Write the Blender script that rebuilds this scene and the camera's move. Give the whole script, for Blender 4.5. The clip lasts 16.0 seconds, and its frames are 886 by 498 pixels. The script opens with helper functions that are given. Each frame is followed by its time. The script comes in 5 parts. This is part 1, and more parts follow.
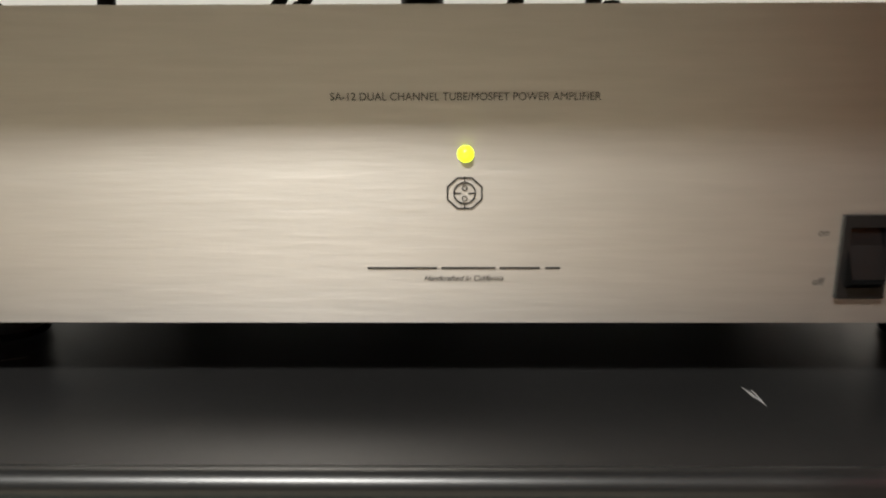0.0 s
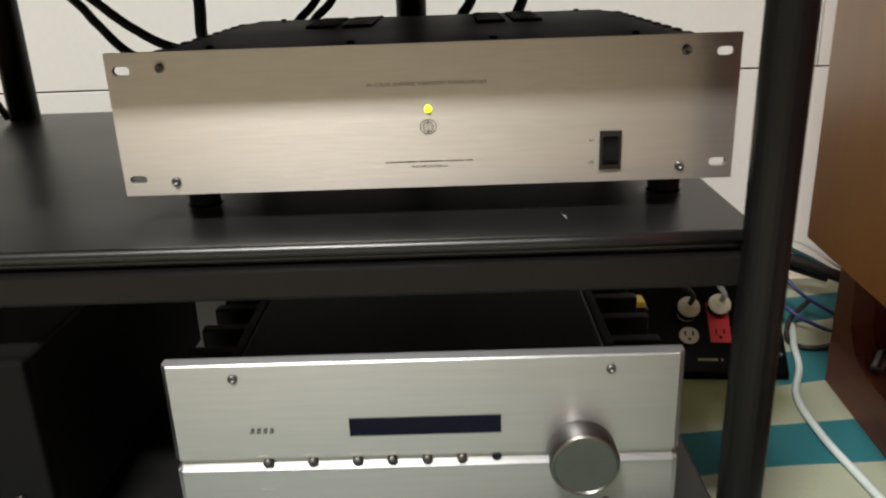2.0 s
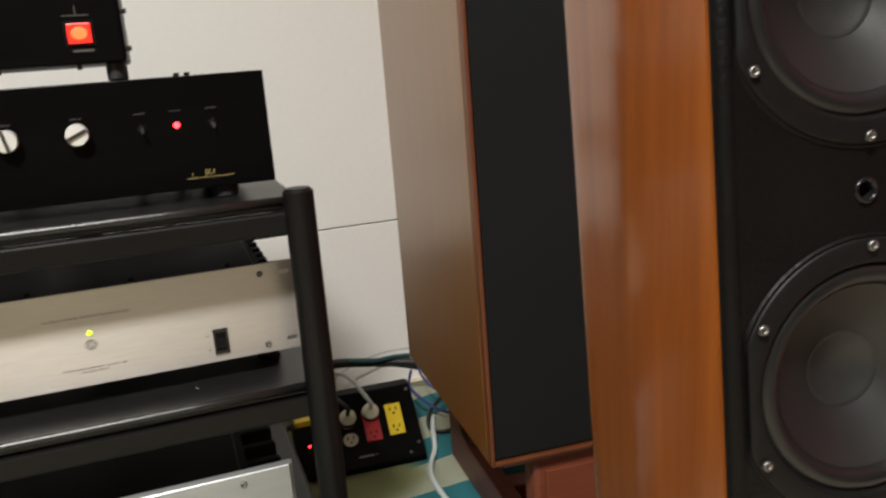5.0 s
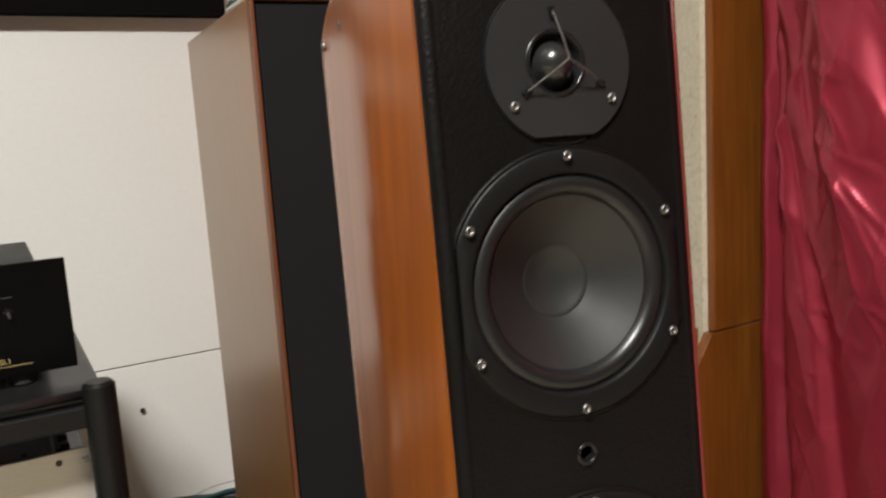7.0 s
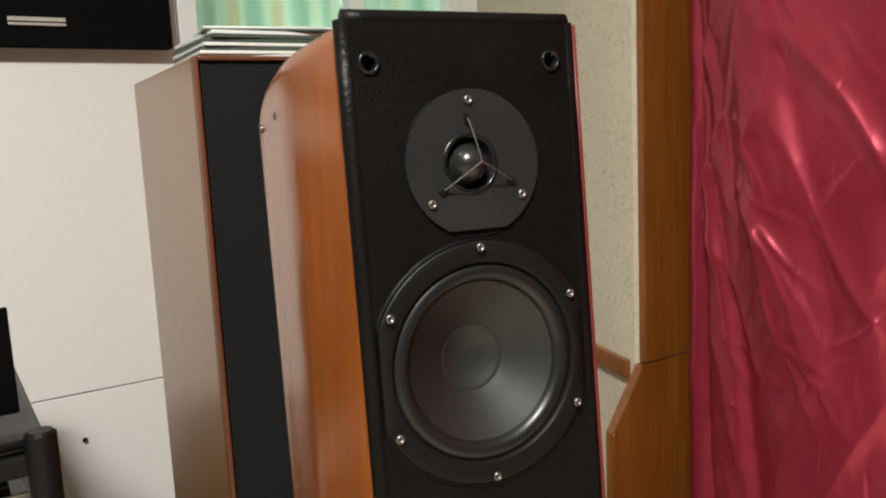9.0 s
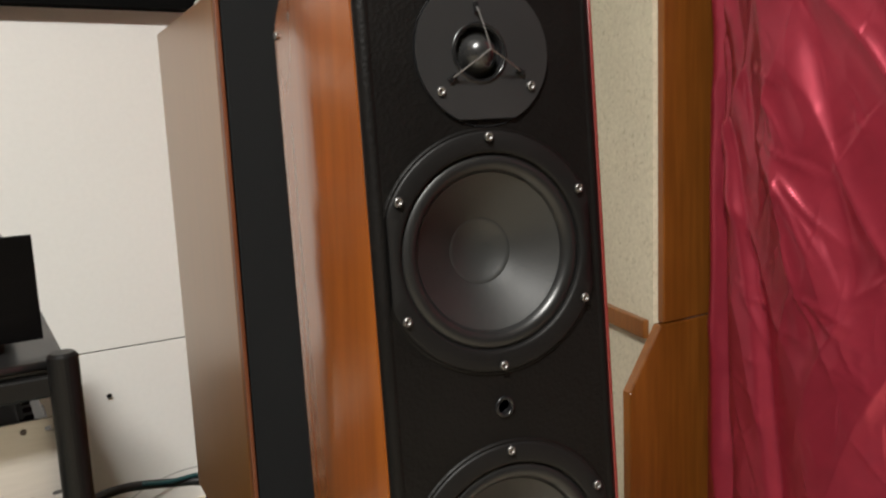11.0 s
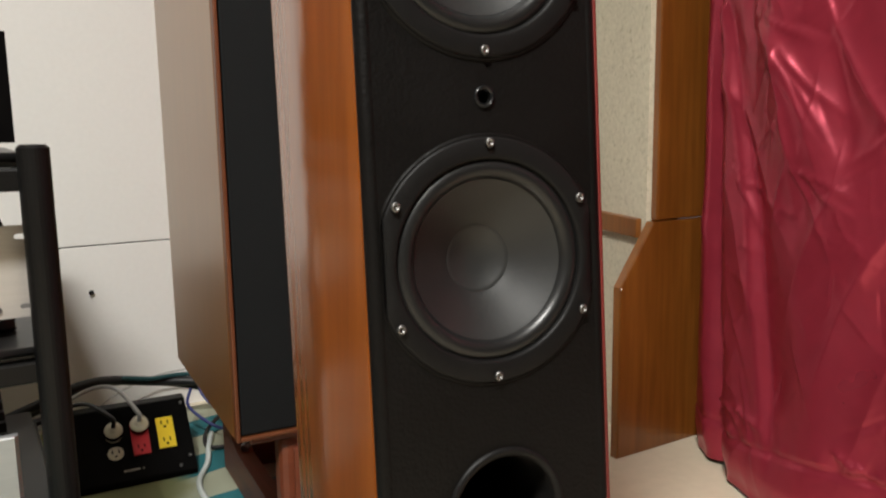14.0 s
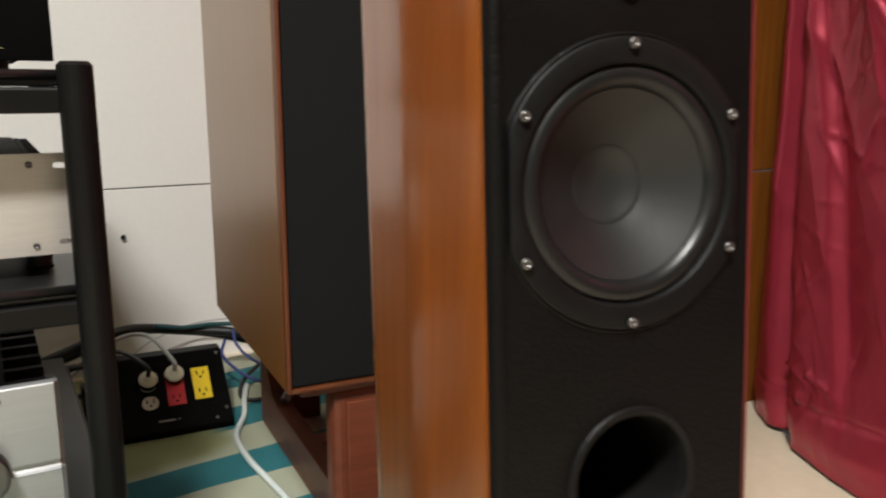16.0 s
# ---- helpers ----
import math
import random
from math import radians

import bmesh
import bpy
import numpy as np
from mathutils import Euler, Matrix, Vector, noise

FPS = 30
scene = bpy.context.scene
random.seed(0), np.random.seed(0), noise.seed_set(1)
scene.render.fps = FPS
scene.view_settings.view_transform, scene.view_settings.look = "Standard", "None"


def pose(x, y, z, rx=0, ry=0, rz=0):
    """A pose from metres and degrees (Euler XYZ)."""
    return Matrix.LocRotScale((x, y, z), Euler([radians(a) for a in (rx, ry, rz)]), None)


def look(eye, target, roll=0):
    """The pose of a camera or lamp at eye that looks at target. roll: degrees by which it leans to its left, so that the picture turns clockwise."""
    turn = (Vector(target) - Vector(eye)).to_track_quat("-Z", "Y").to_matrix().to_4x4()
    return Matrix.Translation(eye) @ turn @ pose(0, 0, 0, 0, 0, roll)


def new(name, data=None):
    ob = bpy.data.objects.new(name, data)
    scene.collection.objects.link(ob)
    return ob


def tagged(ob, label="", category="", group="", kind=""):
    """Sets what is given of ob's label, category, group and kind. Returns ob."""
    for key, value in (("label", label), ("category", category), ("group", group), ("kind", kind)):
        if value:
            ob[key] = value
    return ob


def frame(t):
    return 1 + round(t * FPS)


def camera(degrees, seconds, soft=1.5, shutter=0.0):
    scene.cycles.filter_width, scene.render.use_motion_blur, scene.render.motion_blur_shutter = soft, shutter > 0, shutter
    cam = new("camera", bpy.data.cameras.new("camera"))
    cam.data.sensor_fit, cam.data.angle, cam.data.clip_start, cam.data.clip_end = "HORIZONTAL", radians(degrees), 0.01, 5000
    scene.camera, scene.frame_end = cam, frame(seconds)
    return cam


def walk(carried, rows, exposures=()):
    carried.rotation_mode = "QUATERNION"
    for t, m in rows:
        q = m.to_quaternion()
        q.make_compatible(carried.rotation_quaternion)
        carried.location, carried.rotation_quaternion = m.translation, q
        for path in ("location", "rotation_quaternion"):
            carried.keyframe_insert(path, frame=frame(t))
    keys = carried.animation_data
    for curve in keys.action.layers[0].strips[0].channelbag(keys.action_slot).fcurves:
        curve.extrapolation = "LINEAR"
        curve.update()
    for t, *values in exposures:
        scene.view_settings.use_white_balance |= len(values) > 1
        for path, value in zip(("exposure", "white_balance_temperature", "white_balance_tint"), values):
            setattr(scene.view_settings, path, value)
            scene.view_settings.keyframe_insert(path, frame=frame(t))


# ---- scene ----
cam = camera(58.30, 16.0, soft=2.1, shutter=0.5)
PATH = [
    (0, (-0.0019, 0.0060, 0.5622), (-0.0139, 1.1644, 0.2494), -0.18),
    (0.5, (-0.0040, -0.0515, 0.5881), (0.0041, 1.0915, 0.2229), 0.11),
    (1, (0.0088, -0.1474, 0.6064), (0.0042, 0.9957, 0.2414), -0.15),
    (1.5, (0.0180, -0.2479, 0.6264), (0.0039, 0.8816, 0.2216), -1.07),
    (2, (0.0210, -0.3322, 0.6285), (0.0023, 0.7962, 0.2206), -2.09),
    (2.5, (0.0635, -0.4162, 0.6618), (0.0480, 0.6996, 0.2206), -1.42),
    (3, (0.0289, -0.4670, 0.6766), (0.0296, 0.6596, 0.2632), 0.24),
    (3.5, (-0.0062, -0.5659, 0.7018), (0.0647, 0.5747, 0.3356), -0.54),
    (4, (0.0177, -0.6163, 0.7322), (0.1632, 0.5194, 0.3732), -1.27),
    (4.5, (0.0858, -0.6483, 0.7712), (0.3848, 0.4694, 0.4529), -3.25),
    (5, (0.1090, -0.6693, 0.7921), (0.4879, 0.4354, 0.5163), -4.44),
    (7.5, (0.1746, -0.7258, 0.9585), (0.7952, 0.2865, 0.7854), -2.98),
    (8, (0.1693, -0.7410, 0.9834), (0.8128, 0.2573, 0.8123), -2.66),
    (10.5, (0.1700, -0.7743, 0.9322), (0.8117, 0.2244, 0.7568), -2.57),
    (11, (0.1668, -0.7787, 0.9042), (0.7790, 0.2373, 0.7230), -2.43),
    (11.5, (0.1683, -0.7771, 0.8647), (0.7561, 0.2523, 0.6780), -1.40),
    (12, (0.1759, -0.7761, 0.8228), (0.7566, 0.2576, 0.6381), -0.95),
    (12.5, (0.1800, -0.7798, 0.7971), (0.7625, 0.2560, 0.6306), -0.86),
    (13, (0.1890, -0.7741, 0.7529), (0.7827, 0.2559, 0.5897), -0.32),
    (13.5, (0.1807, -0.7765, 0.7184), (0.7901, 0.2439, 0.5526), -0.63),
    (14, (0.1714, -0.7865, 0.6811), (0.7875, 0.2269, 0.4982), -0.83),
    (14.5, (0.1726, -0.7787, 0.6627), (0.7945, 0.2279, 0.4623), -0.16),
    (15, (0.1639, -0.7740, 0.6507), (0.7933, 0.2279, 0.4507), 0.04),
    (15.5, (0.1658, -0.7512, 0.6286), (0.7851, 0.2558, 0.4222), 0.72),
    (16, (0.1567, -0.6831, 0.6442), (0.7461, 0.3343, 0.4044), 0.26),
]
walk(cam, [(t, look(eye, target, roll)) for t, eye, target, roll in PATH],
     exposures=((0.0, -0.07), (3.0, -0.04), (4.5, -0.15), (5.5, -0.15), (7.5, 0.0), (16.0, 0.0)))

# ==== world, light ====
world = bpy.data.worlds.new("world")
scene.world = world
world.use_nodes = True
world.node_tree.nodes["Background"].inputs[0].default_value = (0.8, 0.9, 1.0, 1)
world.node_tree.nodes["Background"].inputs[1].default_value = 0.25
scene.view_settings.exposure = 0.0

LAMPS = ((-0.50, -1.20, 2.52, 0.50, 146),)


def area(name, place, target, sx, sy, power, colour):
    data = bpy.data.lights.new(name, "AREA")
    data.shape, data.size, data.size_y, data.energy, data.color = "RECTANGLE", sx, sy, power, colour
    ob = new(name, data)
    ob.matrix_world = look(place, target)
    return ob


for lx, ly, lz, long_, watts in LAMPS:
    area("ceiling_light_glow", (lx, ly, lz - 0.012), (lx, ly + 0.001, 0), long_, 0.26, watts, (1.0, 0.983, 0.932))


# ==== materials ====
def mat(name, colour, rough=0.5, metal=0.0, vary=0.12, scale=8.0, grain=60.0, bump=0.1, stretch=(1, 1, 1), dark=None,
        coat=0.0, spec=0.5, rvary=0.1, emit=None, power=0.0, dist=0.002, sheen=0.0):
    """A surface with broad and fine variation of colour, roughness and relief."""
    m = bpy.data.materials.new(name)
    m.use_nodes = True
    nt = m.node_tree
    p = nt.nodes["Principled BSDF"]
    p.inputs["Metallic"].default_value = metal
    p.inputs["Coat Weight"].default_value = coat
    p.inputs["Coat Roughness"].default_value = 0.24
    p.inputs["Specular IOR Level"].default_value = spec
    p.inputs["Sheen Weight"].default_value = sheen
    tc = nt.nodes.new("ShaderNodeTexCoord")
    mp = nt.nodes.new("ShaderNodeMapping")
    mp.inputs["Scale"].default_value = stretch
    nt.links.new(tc.outputs["Object"], mp.inputs[0])
    broad = nt.nodes.new("ShaderNodeTexNoise")
    broad.inputs["Scale"].default_value = scale
    broad.inputs["Detail"].default_value = 4
    fine = nt.nodes.new("ShaderNodeTexNoise")
    fine.inputs["Scale"].default_value = grain
    fine.inputs["Detail"].default_value = 5
    for n in (broad, fine):
        nt.links.new(mp.outputs[0], n.inputs["Vector"])
    add = nt.nodes.new("ShaderNodeMath")
    add.operation = "ADD"
    half = nt.nodes.new("ShaderNodeMath")
    half.operation = "MULTIPLY"
    half.inputs[1].default_value = 0.5
    nt.links.new(broad.outputs["Fac"], add.inputs[0])
    nt.links.new(fine.outputs["Fac"], add.inputs[1])
    nt.links.new(add.outputs[0], half.inputs[0])
    ramp = nt.nodes.new("ShaderNodeValToRGB")
    lo = dark or tuple(c * (1 - vary) for c in colour)
    hi = tuple(min(1, c * (1 + vary)) for c in colour)
    ramp.color_ramp.elements[0].position, ramp.color_ramp.elements[1].position = 0.35, 0.65
    ramp.color_ramp.elements[0].color, ramp.color_ramp.elements[1].color = (*lo, 1), (*hi, 1)
    nt.links.new(half.outputs[0], ramp.inputs[0])
    nt.links.new(ramp.outputs[0], p.inputs["Base Color"])
    rr = nt.nodes.new("ShaderNodeMapRange")
    rr.inputs["To Min"].default_value, rr.inputs["To Max"].default_value = max(0.02, rough - rvary), min(1, rough + rvary)
    nt.links.new(broad.outputs["Fac"], rr.inputs[0])
    nt.links.new(rr.outputs[0], p.inputs["Roughness"])
    if bump:
        b = nt.nodes.new("ShaderNodeBump")
        b.inputs["Strength"].default_value, b.inputs["Distance"].default_value = bump, dist
        nt.links.new(fine.outputs["Fac"], b.inputs["Height"])
        nt.links.new(b.outputs[0], p.inputs["Normal"])
    if emit:
        p.inputs["Emission Color"].default_value = (*emit, 1)
        p.inputs["Emission Strength"].default_value = power
    return m


def nodes_of(m):
    return m.node_tree, m.node_tree.nodes["Principled BSDF"]


M_WALL = mat("white_panel", (0.78, 0.77, 0.74), 0.45, vary=0.02, scale=1.5, grain=90, bump=0.03)
M_PLASTER = mat("beige_wallpaper", (0.58, 0.525, 0.405), 0.8, vary=0.1, scale=3, grain=90, bump=0.28, dark=(0.50, 0.445, 0.337))
M_CEIL = mat("ceiling_paint", (0.5, 0.48, 0.45), 0.8, vary=0.03, scale=2, grain=60, bump=0.05)
M_DIM = mat("dim_brown_wall", (0.16, 0.135, 0.11), 0.6, vary=0.15, scale=2, grain=40, bump=0.05)
M_FLOOR = mat("cream_tile", (0.66, 0.58, 0.44), 0.25, vary=0.05, scale=2.5, grain=40, bump=0.02)
M_BLACK = mat("black_satin_metal", (0.005, 0.0047, 0.0046), 0.36, vary=0.25, scale=6, grain=240, bump=0.06, rvary=0.07, dist=0.0006, spec=0.19)
M_LIP = mat("polished_black_lip", (0.009, 0.009, 0.009), 0.33, vary=0.2, scale=8, grain=200, bump=0.03, rvary=0.05, dist=0.0005)
M_SHELF = mat("black_shelf_metal", (0.009, 0.0088, 0.0088), 0.34, vary=0.25, scale=5, grain=300, bump=0.05, rvary=0.09, dist=0.0005, spec=0.36)
M_MATTE = mat("black_powder_coat", (0.005, 0.005, 0.005), 0.5, vary=0.2, scale=8, grain=350, bump=0.15, dist=0.0006, spec=0.2)
M_GLOSSB = mat("black_anodised_face", (0.0020, 0.0018, 0.0018), 0.36, vary=0.3, scale=5, grain=160, bump=0.06, stretch=(0.15, 1, 1), dist=0.0005, spec=0.06)
M_ALU = mat("brushed_champagne_aluminium", (0.54, 0.507, 0.472), 0.48, metal=1.0, vary=0.05, scale=5, grain=300, bump=0.45, stretch=(0.10, 1, 1), rvary=0.06, dist=0.0004)
M_SILVER = mat("brushed_silver_aluminium", (0.48, 0.485, 0.49), 0.44, metal=1.0, vary=0.05, scale=5, grain=260, bump=0.12, stretch=(0.05, 1, 1), rvary=0.05, dist=0.0004)
M_KNOB = mat("turned_aluminium", (0.19, 0.18, 0.175), 0.32, metal=1.0, vary=0.06, scale=30, grain=300, bump=0.05)
M_STEEL = mat("screw_steel", (0.17, 0.165, 0.16), 0.45, metal=1.0, vary=0.1, scale=60, grain=300, bump=0.03)
M_SILK = mat("dark_print", (0.03, 0.028, 0.025), 0.6, bump=0)
M_PRINTW = mat("pale_print", (0.42, 0.39, 0.33), 0.6, bump=0)
M_DIMPR = mat("dim_print", (0.06, 0.053, 0.045), 0.6, bump=0)
M_GOLDPR = mat("gold_print", (0.35, 0.27, 0.1), 0.5, bump=0)
M_LED = mat("green_lamp", (0.5, 0.7, 0.02), 0.3, bump=0, emit=(0.78, 0.95, 0.02), power=2.2)
M_REDLED = mat("red_lamp", (0.6, 0.02, 0.02), 0.3, bump=0, emit=(1.0, 0.018, 0.025), power=16.0)
M_REDSW = mat("lit_red_rocker", (0.5, 0.02, 0.01), 0.3, bump=0, emit=(1.0, 0.022, 0.015), power=1.2)
M_REDHOT = mat("rocker_glow_centre", (0.6, 0.05, 0.02), 0.3, bump=0, emit=(1.0, 0.12, 0.03), power=2.6)
M_DISPLAY = mat("dark_blue_display", (0.0018, 0.0016, 0.010), 0.3, vary=0.1, bump=0, spec=0.2)
M_PLASTIC = mat("black_plastic", (0.006, 0.006, 0.0065), 0.24, vary=0.1, scale=20, grain=200, bump=0.02, spec=0.35)
M_ROCKER = mat("glossy_black_rocker", (0.004, 0.004, 0.0042), 0.13, vary=0.1, bump=0, spec=0.35, rvary=0.02)
M_RUBBER = mat("black_rubber", (0.014, 0.014, 0.014), 0.6, vary=0.15, scale=20, grain=300, bump=0.08)
M_CABLE = mat("black_cable", (0.012, 0.012, 0.012), 0.5, vary=0.1, scale=20, grain=100, bump=0.05)
M_CABLEG = mat("grey_cable", (0.42, 0.41, 0.40), 0.5, vary=0.05, scale=20, grain=100, bump=0.02)
M_CABLEW = mat("white_cable", (0.62, 0.68, 0.66), 0.45, vary=0.04, scale=20, grain=100, bump=0.02)
M_CABLEB = mat("blue_cable", (0.025, 0.035, 0.15), 0.45, vary=0.05, scale=20, grain=100, bump=0.02)
M_CABLET = mat("teal_cable", (0.012, 0.06, 0.065), 0.45, vary=0.05, scale=20, grain=100, bump=0.02)
M_LEATHER = mat("black_leatherette", (0.0029, 0.0025, 0.0023), 0.47, vary=0.25, scale=10, grain=330, bump=0.30, dist=0.0010, rvary=0.13, spec=0.135)
M_CONE = mat("dark_paper_cone", (0.0074, 0.0076, 0.0074), 0.50, vary=0.14, scale=14, grain=500, bump=0.06, rvary=0.06)
M_CAP = mat("dust_cap_paper", (0.0110, 0.0115, 0.0113), 0.45, vary=0.1, scale=14, grain=500, bump=0.04)
M_SURR = mat("rubber_surround", (0.007, 0.007, 0.007), 0.36, vary=0.1, scale=20, grain=300, bump=0.03, spec=0.4)
M_BASKET = mat("cast_basket", (0.0050, 0.0047, 0.0046), 0.48, vary=0.2, scale=12, grain=350, bump=0.12, spec=0.15)
M_TWEET = mat("grey_tweeter_plate", (0.0105, 0.0105, 0.011), 0.42, vary=0.08, scale=12, grain=400, bump=0.05)
M_DOME = mat("black_dome", (0.012, 0.012, 0.012), 0.27, vary=0.1, scale=20, grain=200, bump=0)
M_GRILLE = mat("dark_grille_cloth", (0.0065, 0.0072, 0.0076), 0.85, vary=0.15, scale=6, grain=700, bump=0.5, dist=0.0008, spec=0.15)
M_YELLOW = mat("yellow_outlet", (0.85, 0.60, 0.02), 0.35, vary=0.04, bump=0)
M_RED = mat("red_outlet", (0.55, 0.02, 0.03), 0.35, vary=0.04, bump=0)
M_IVORY = mat("ivory_outlet", (0.68, 0.63, 0.48), 0.4, vary=0.04, bump=0)
M_ORANGE = mat("orange_foot", (0.75, 0.22, 0.03), 0.35, vary=0.06, bump=0)
M_COPPER = mat("copper_foot", (0.55, 0.15, 0.05), 0.35, metal=0.6, vary=0.08, bump=0)
M_FRAMEW = mat("white_window_paint", (0.74, 0.76, 0.72), 0.4, vary=0.03, bump=0.02)
M_SCREEN = mat("projection_screen_white", (0.80, 0.80, 0.80), 0.8, vary=0.02, bump=0.02)
M_CDW = mat("clear_case_edge", (0.62, 0.65, 0.62), 0.2, vary=0.05, bump=0)
M_CDG = mat("dark_case_edge", (0.06, 0.08, 0.06), 0.25, vary=0.1, bump=0)
M_CDR = mat("rose_case_edge", (0.40, 0.12, 0.13), 0.25, vary=0.1, bump=0)
# near-black: the screen border's own colour, painted shade in holes and vents
M_VOID = mat("matt_black_cavity_shade", (0.004, 0.004, 0.004), 0.9, bump=0, spec=0.05)
M_LAMP = mat("lamp_diffuser", (0.8, 0.8, 0.8), 0.4, bump=0, emit=(1.0, 0.983, 0.932), power=9.0)


def wood(name, light, dark, rough, coat, scale=7.0, along="z", bump=0.02, fig=0.32):
    """Straight-grained veneer: long streaks along one axis under a clear coat."""
    st = {"z": (1, 1, 0.06), "y": (1, 0.06, 1), "x": (0.06, 1, 1)}[along]
    m = mat(name, light, rough, vary=0.12, scale=scale, grain=90, bump=bump, stretch=st, dark=dark, coat=coat, rvary=0.05, dist=0.0006)
    nt, p = nodes_of(m)
    wave = nt.nodes.new("ShaderNodeTexNoise")
    wave.inputs["Scale"].default_value, wave.inputs["Detail"].default_value = 34, 6
    wave.inputs["Distortion"].default_value = 0.6
    mp = [n for n in nt.nodes if n.type == "MAPPING"][0]
    nt.links.new(mp.outputs[0], wave.inputs["Vector"])
    mix = nt.nodes.new("ShaderNodeMix")
    mix.data_type, mix.blend_type = "RGBA", "MULTIPLY"
    mix.inputs["Factor"].default_value = fig
    ramp = nt.nodes.new("ShaderNodeValToRGB")
    ramp.color_ramp.elements[0].position, ramp.color_ramp.elements[1].position = 0.38, 0.62
    ramp.color_ramp.elements[0].color, ramp.color_ramp.elements[1].color = (0.62, 0.52, 0.45, 1), (1, 1, 1, 1)
    nt.links.new(wave.outputs["Fac"], ramp.inputs[0])
    base = p.inputs["Base Color"].links[0].from_socket
    nt.links.new(base, mix.inputs["A"])
    nt.links.new(ramp.outputs[0], mix.inputs["B"])
    nt.links.new(mix.outputs["Result"], p.inputs["Base Color"])
    return m


M_CHERRY = wood("lacquered_cherry", (0.190, 0.052, 0.0052), (0.140, 0.036, 0.0036), 0.5, 1.0)
nodes_of(M_CHERRY)[1].inputs["Coat IOR"].default_value = 1.52
nodes_of(M_CHERRY)[1].inputs["Coat Roughness"].default_value = 0.20
nodes_of(M_CHERRY)[1].inputs["Specular IOR Level"].default_value = 0.2
M_REDEDGE = wood("red_padauk_edge", (0.13, 0.014, 0.011), (0.10, 0.011, 0.009), 0.45, 0.0)
M_TEAK = wood("teak_veneer", (0.172, 0.074, 0.014), (0.144, 0.060, 0.011), 0.42, 0.9, fig=0.17)
nodes_of(M_TEAK)[1].inputs["Coat Roughness"].default_value = 0.30
nodes_of(M_TEAK)[1].inputs["Coat IOR"].default_value = 1.55
M_TEAKEDGE = wood("orange_teak_edge", (0.115, 0.034, 0.010), (0.085, 0.024, 0.007), 0.45, 0.1)
nodes_of(M_TEAK)[1].inputs["Coat Tint"].default_value = (1.0, 0.92, 0.80, 1)
M_MAHOG = wood("mahogany_stand", (0.165, 0.042, 0.017), (0.105, 0.026, 0.011), 0.5, 0.08, along="y")
M_MAHOGX = wood("mahogany_board", (0.150, 0.036, 0.014), (0.100, 0.024, 0.010), 0.45, 0.15, along="x")
M_OAK = wood("honey_wood_trim", (0.225, 0.078, 0.012), (0.155, 0.049, 0.0065), 0.35, 0.4, scale=5)

# brushed faces: the grooves lie along x, so highlights spread up and down
for m_ in (M_ALU, M_SILVER):
    nt, p = nodes_of(m_)
    tan = nt.nodes.new("ShaderNodeTangent")
    tan.direction_type, tan.axis = "RADIAL", "X"
    nt.links.new(tan.outputs[0], p.inputs["Tangent"])
    p.inputs["Anisotropic"].default_value = 0.65

# speckled wallpaper: small dark flecks over the beige
nt, p = nodes_of(M_PLASTER)
vor = nt.nodes.new("ShaderNodeTexNoise")
vor.inputs["Scale"].default_value, vor.inputs["Detail"].default_value = 95, 4
nt.links.new([n for n in nt.nodes if n.type == "MAPPING"][0].outputs[0], vor.inputs["Vector"])
ramp = nt.nodes.new("ShaderNodeValToRGB")
ramp.color_ramp.elements[0].position, ramp.color_ramp.elements[1].position = 0.30, 0.43
ramp.color_ramp.elements[0].color, ramp.color_ramp.elements[1].color = (0.55, 0.53, 0.46, 1), (1, 1, 1, 1)
nt.links.new(vor.outputs["Fac"], ramp.inputs[0])
mix = nt.nodes.new("ShaderNodeMix")
mix.data_type, mix.blend_type = "RGBA", "MULTIPLY"
mix.inputs["Factor"].default_value = 0.5
nt.links.new(p.inputs["Base Color"].links[0].from_socket, mix.inputs["A"])
nt.links.new(ramp.outputs[0], mix.inputs["B"])
nt.links.new(mix.outputs["Result"], p.inputs["Base Color"])

# leatherette: pebbles and creases
nt, p = nodes_of(M_LEATHER)
tc = [n for n in nt.nodes if n.type == "TEX_COORD"][0]
vor = nt.nodes.new("ShaderNodeTexVoronoi")
vor.inputs["Scale"].default_value = 330
cre = nt.nodes.new("ShaderNodeTexNoise")
cre.inputs["Scale"].default_value, cre.inputs["Detail"].default_value, cre.inputs["Distortion"].default_value = 55, 5, 2.5
nt.links.new(tc.outputs["Object"], vor.inputs["Vector"])
nt.links.new(tc.outputs["Object"], cre.inputs["Vector"])
addn = nt.nodes.new("ShaderNodeMath")
addn.operation = "MULTIPLY_ADD"
addn.inputs[1].default_value = 1.1
nt.links.new(cre.outputs["Fac"], addn.inputs[0])
nt.links.new(vor.outputs["Distance"], addn.inputs[2])
bmp = [n for n in nt.nodes if n.type == "BUMP"][0]
nt.links.new(addn.outputs[0], bmp.inputs["Height"])

# satin curtain cloth
M_SATIN = mat("magenta_satin", (0.315, 0.028, 0.050), 0.30, metal=0.45, vary=0.10, scale=4, grain=22, bump=0.04, dist=0.006, spec=0.5, rvary=0.05, coat=0.30)
nt, p = nodes_of(M_SATIN)
p.inputs["Sheen Tint"].default_value = (0.9, 0.25, 0.4, 1)
p.inputs["Specular Tint"].default_value = (1.0, 0.45, 0.55, 1)
p.inputs["Coat Roughness"].default_value = 0.33
p.inputs["Coat Tint"].default_value = (1.0, 0.85, 0.88, 1)
fine = [n for n in nt.nodes if n.type == "TEX_NOISE"][1]
fine.inputs["Distortion"].default_value = 0.8
fine.inputs["Detail"].default_value = 2

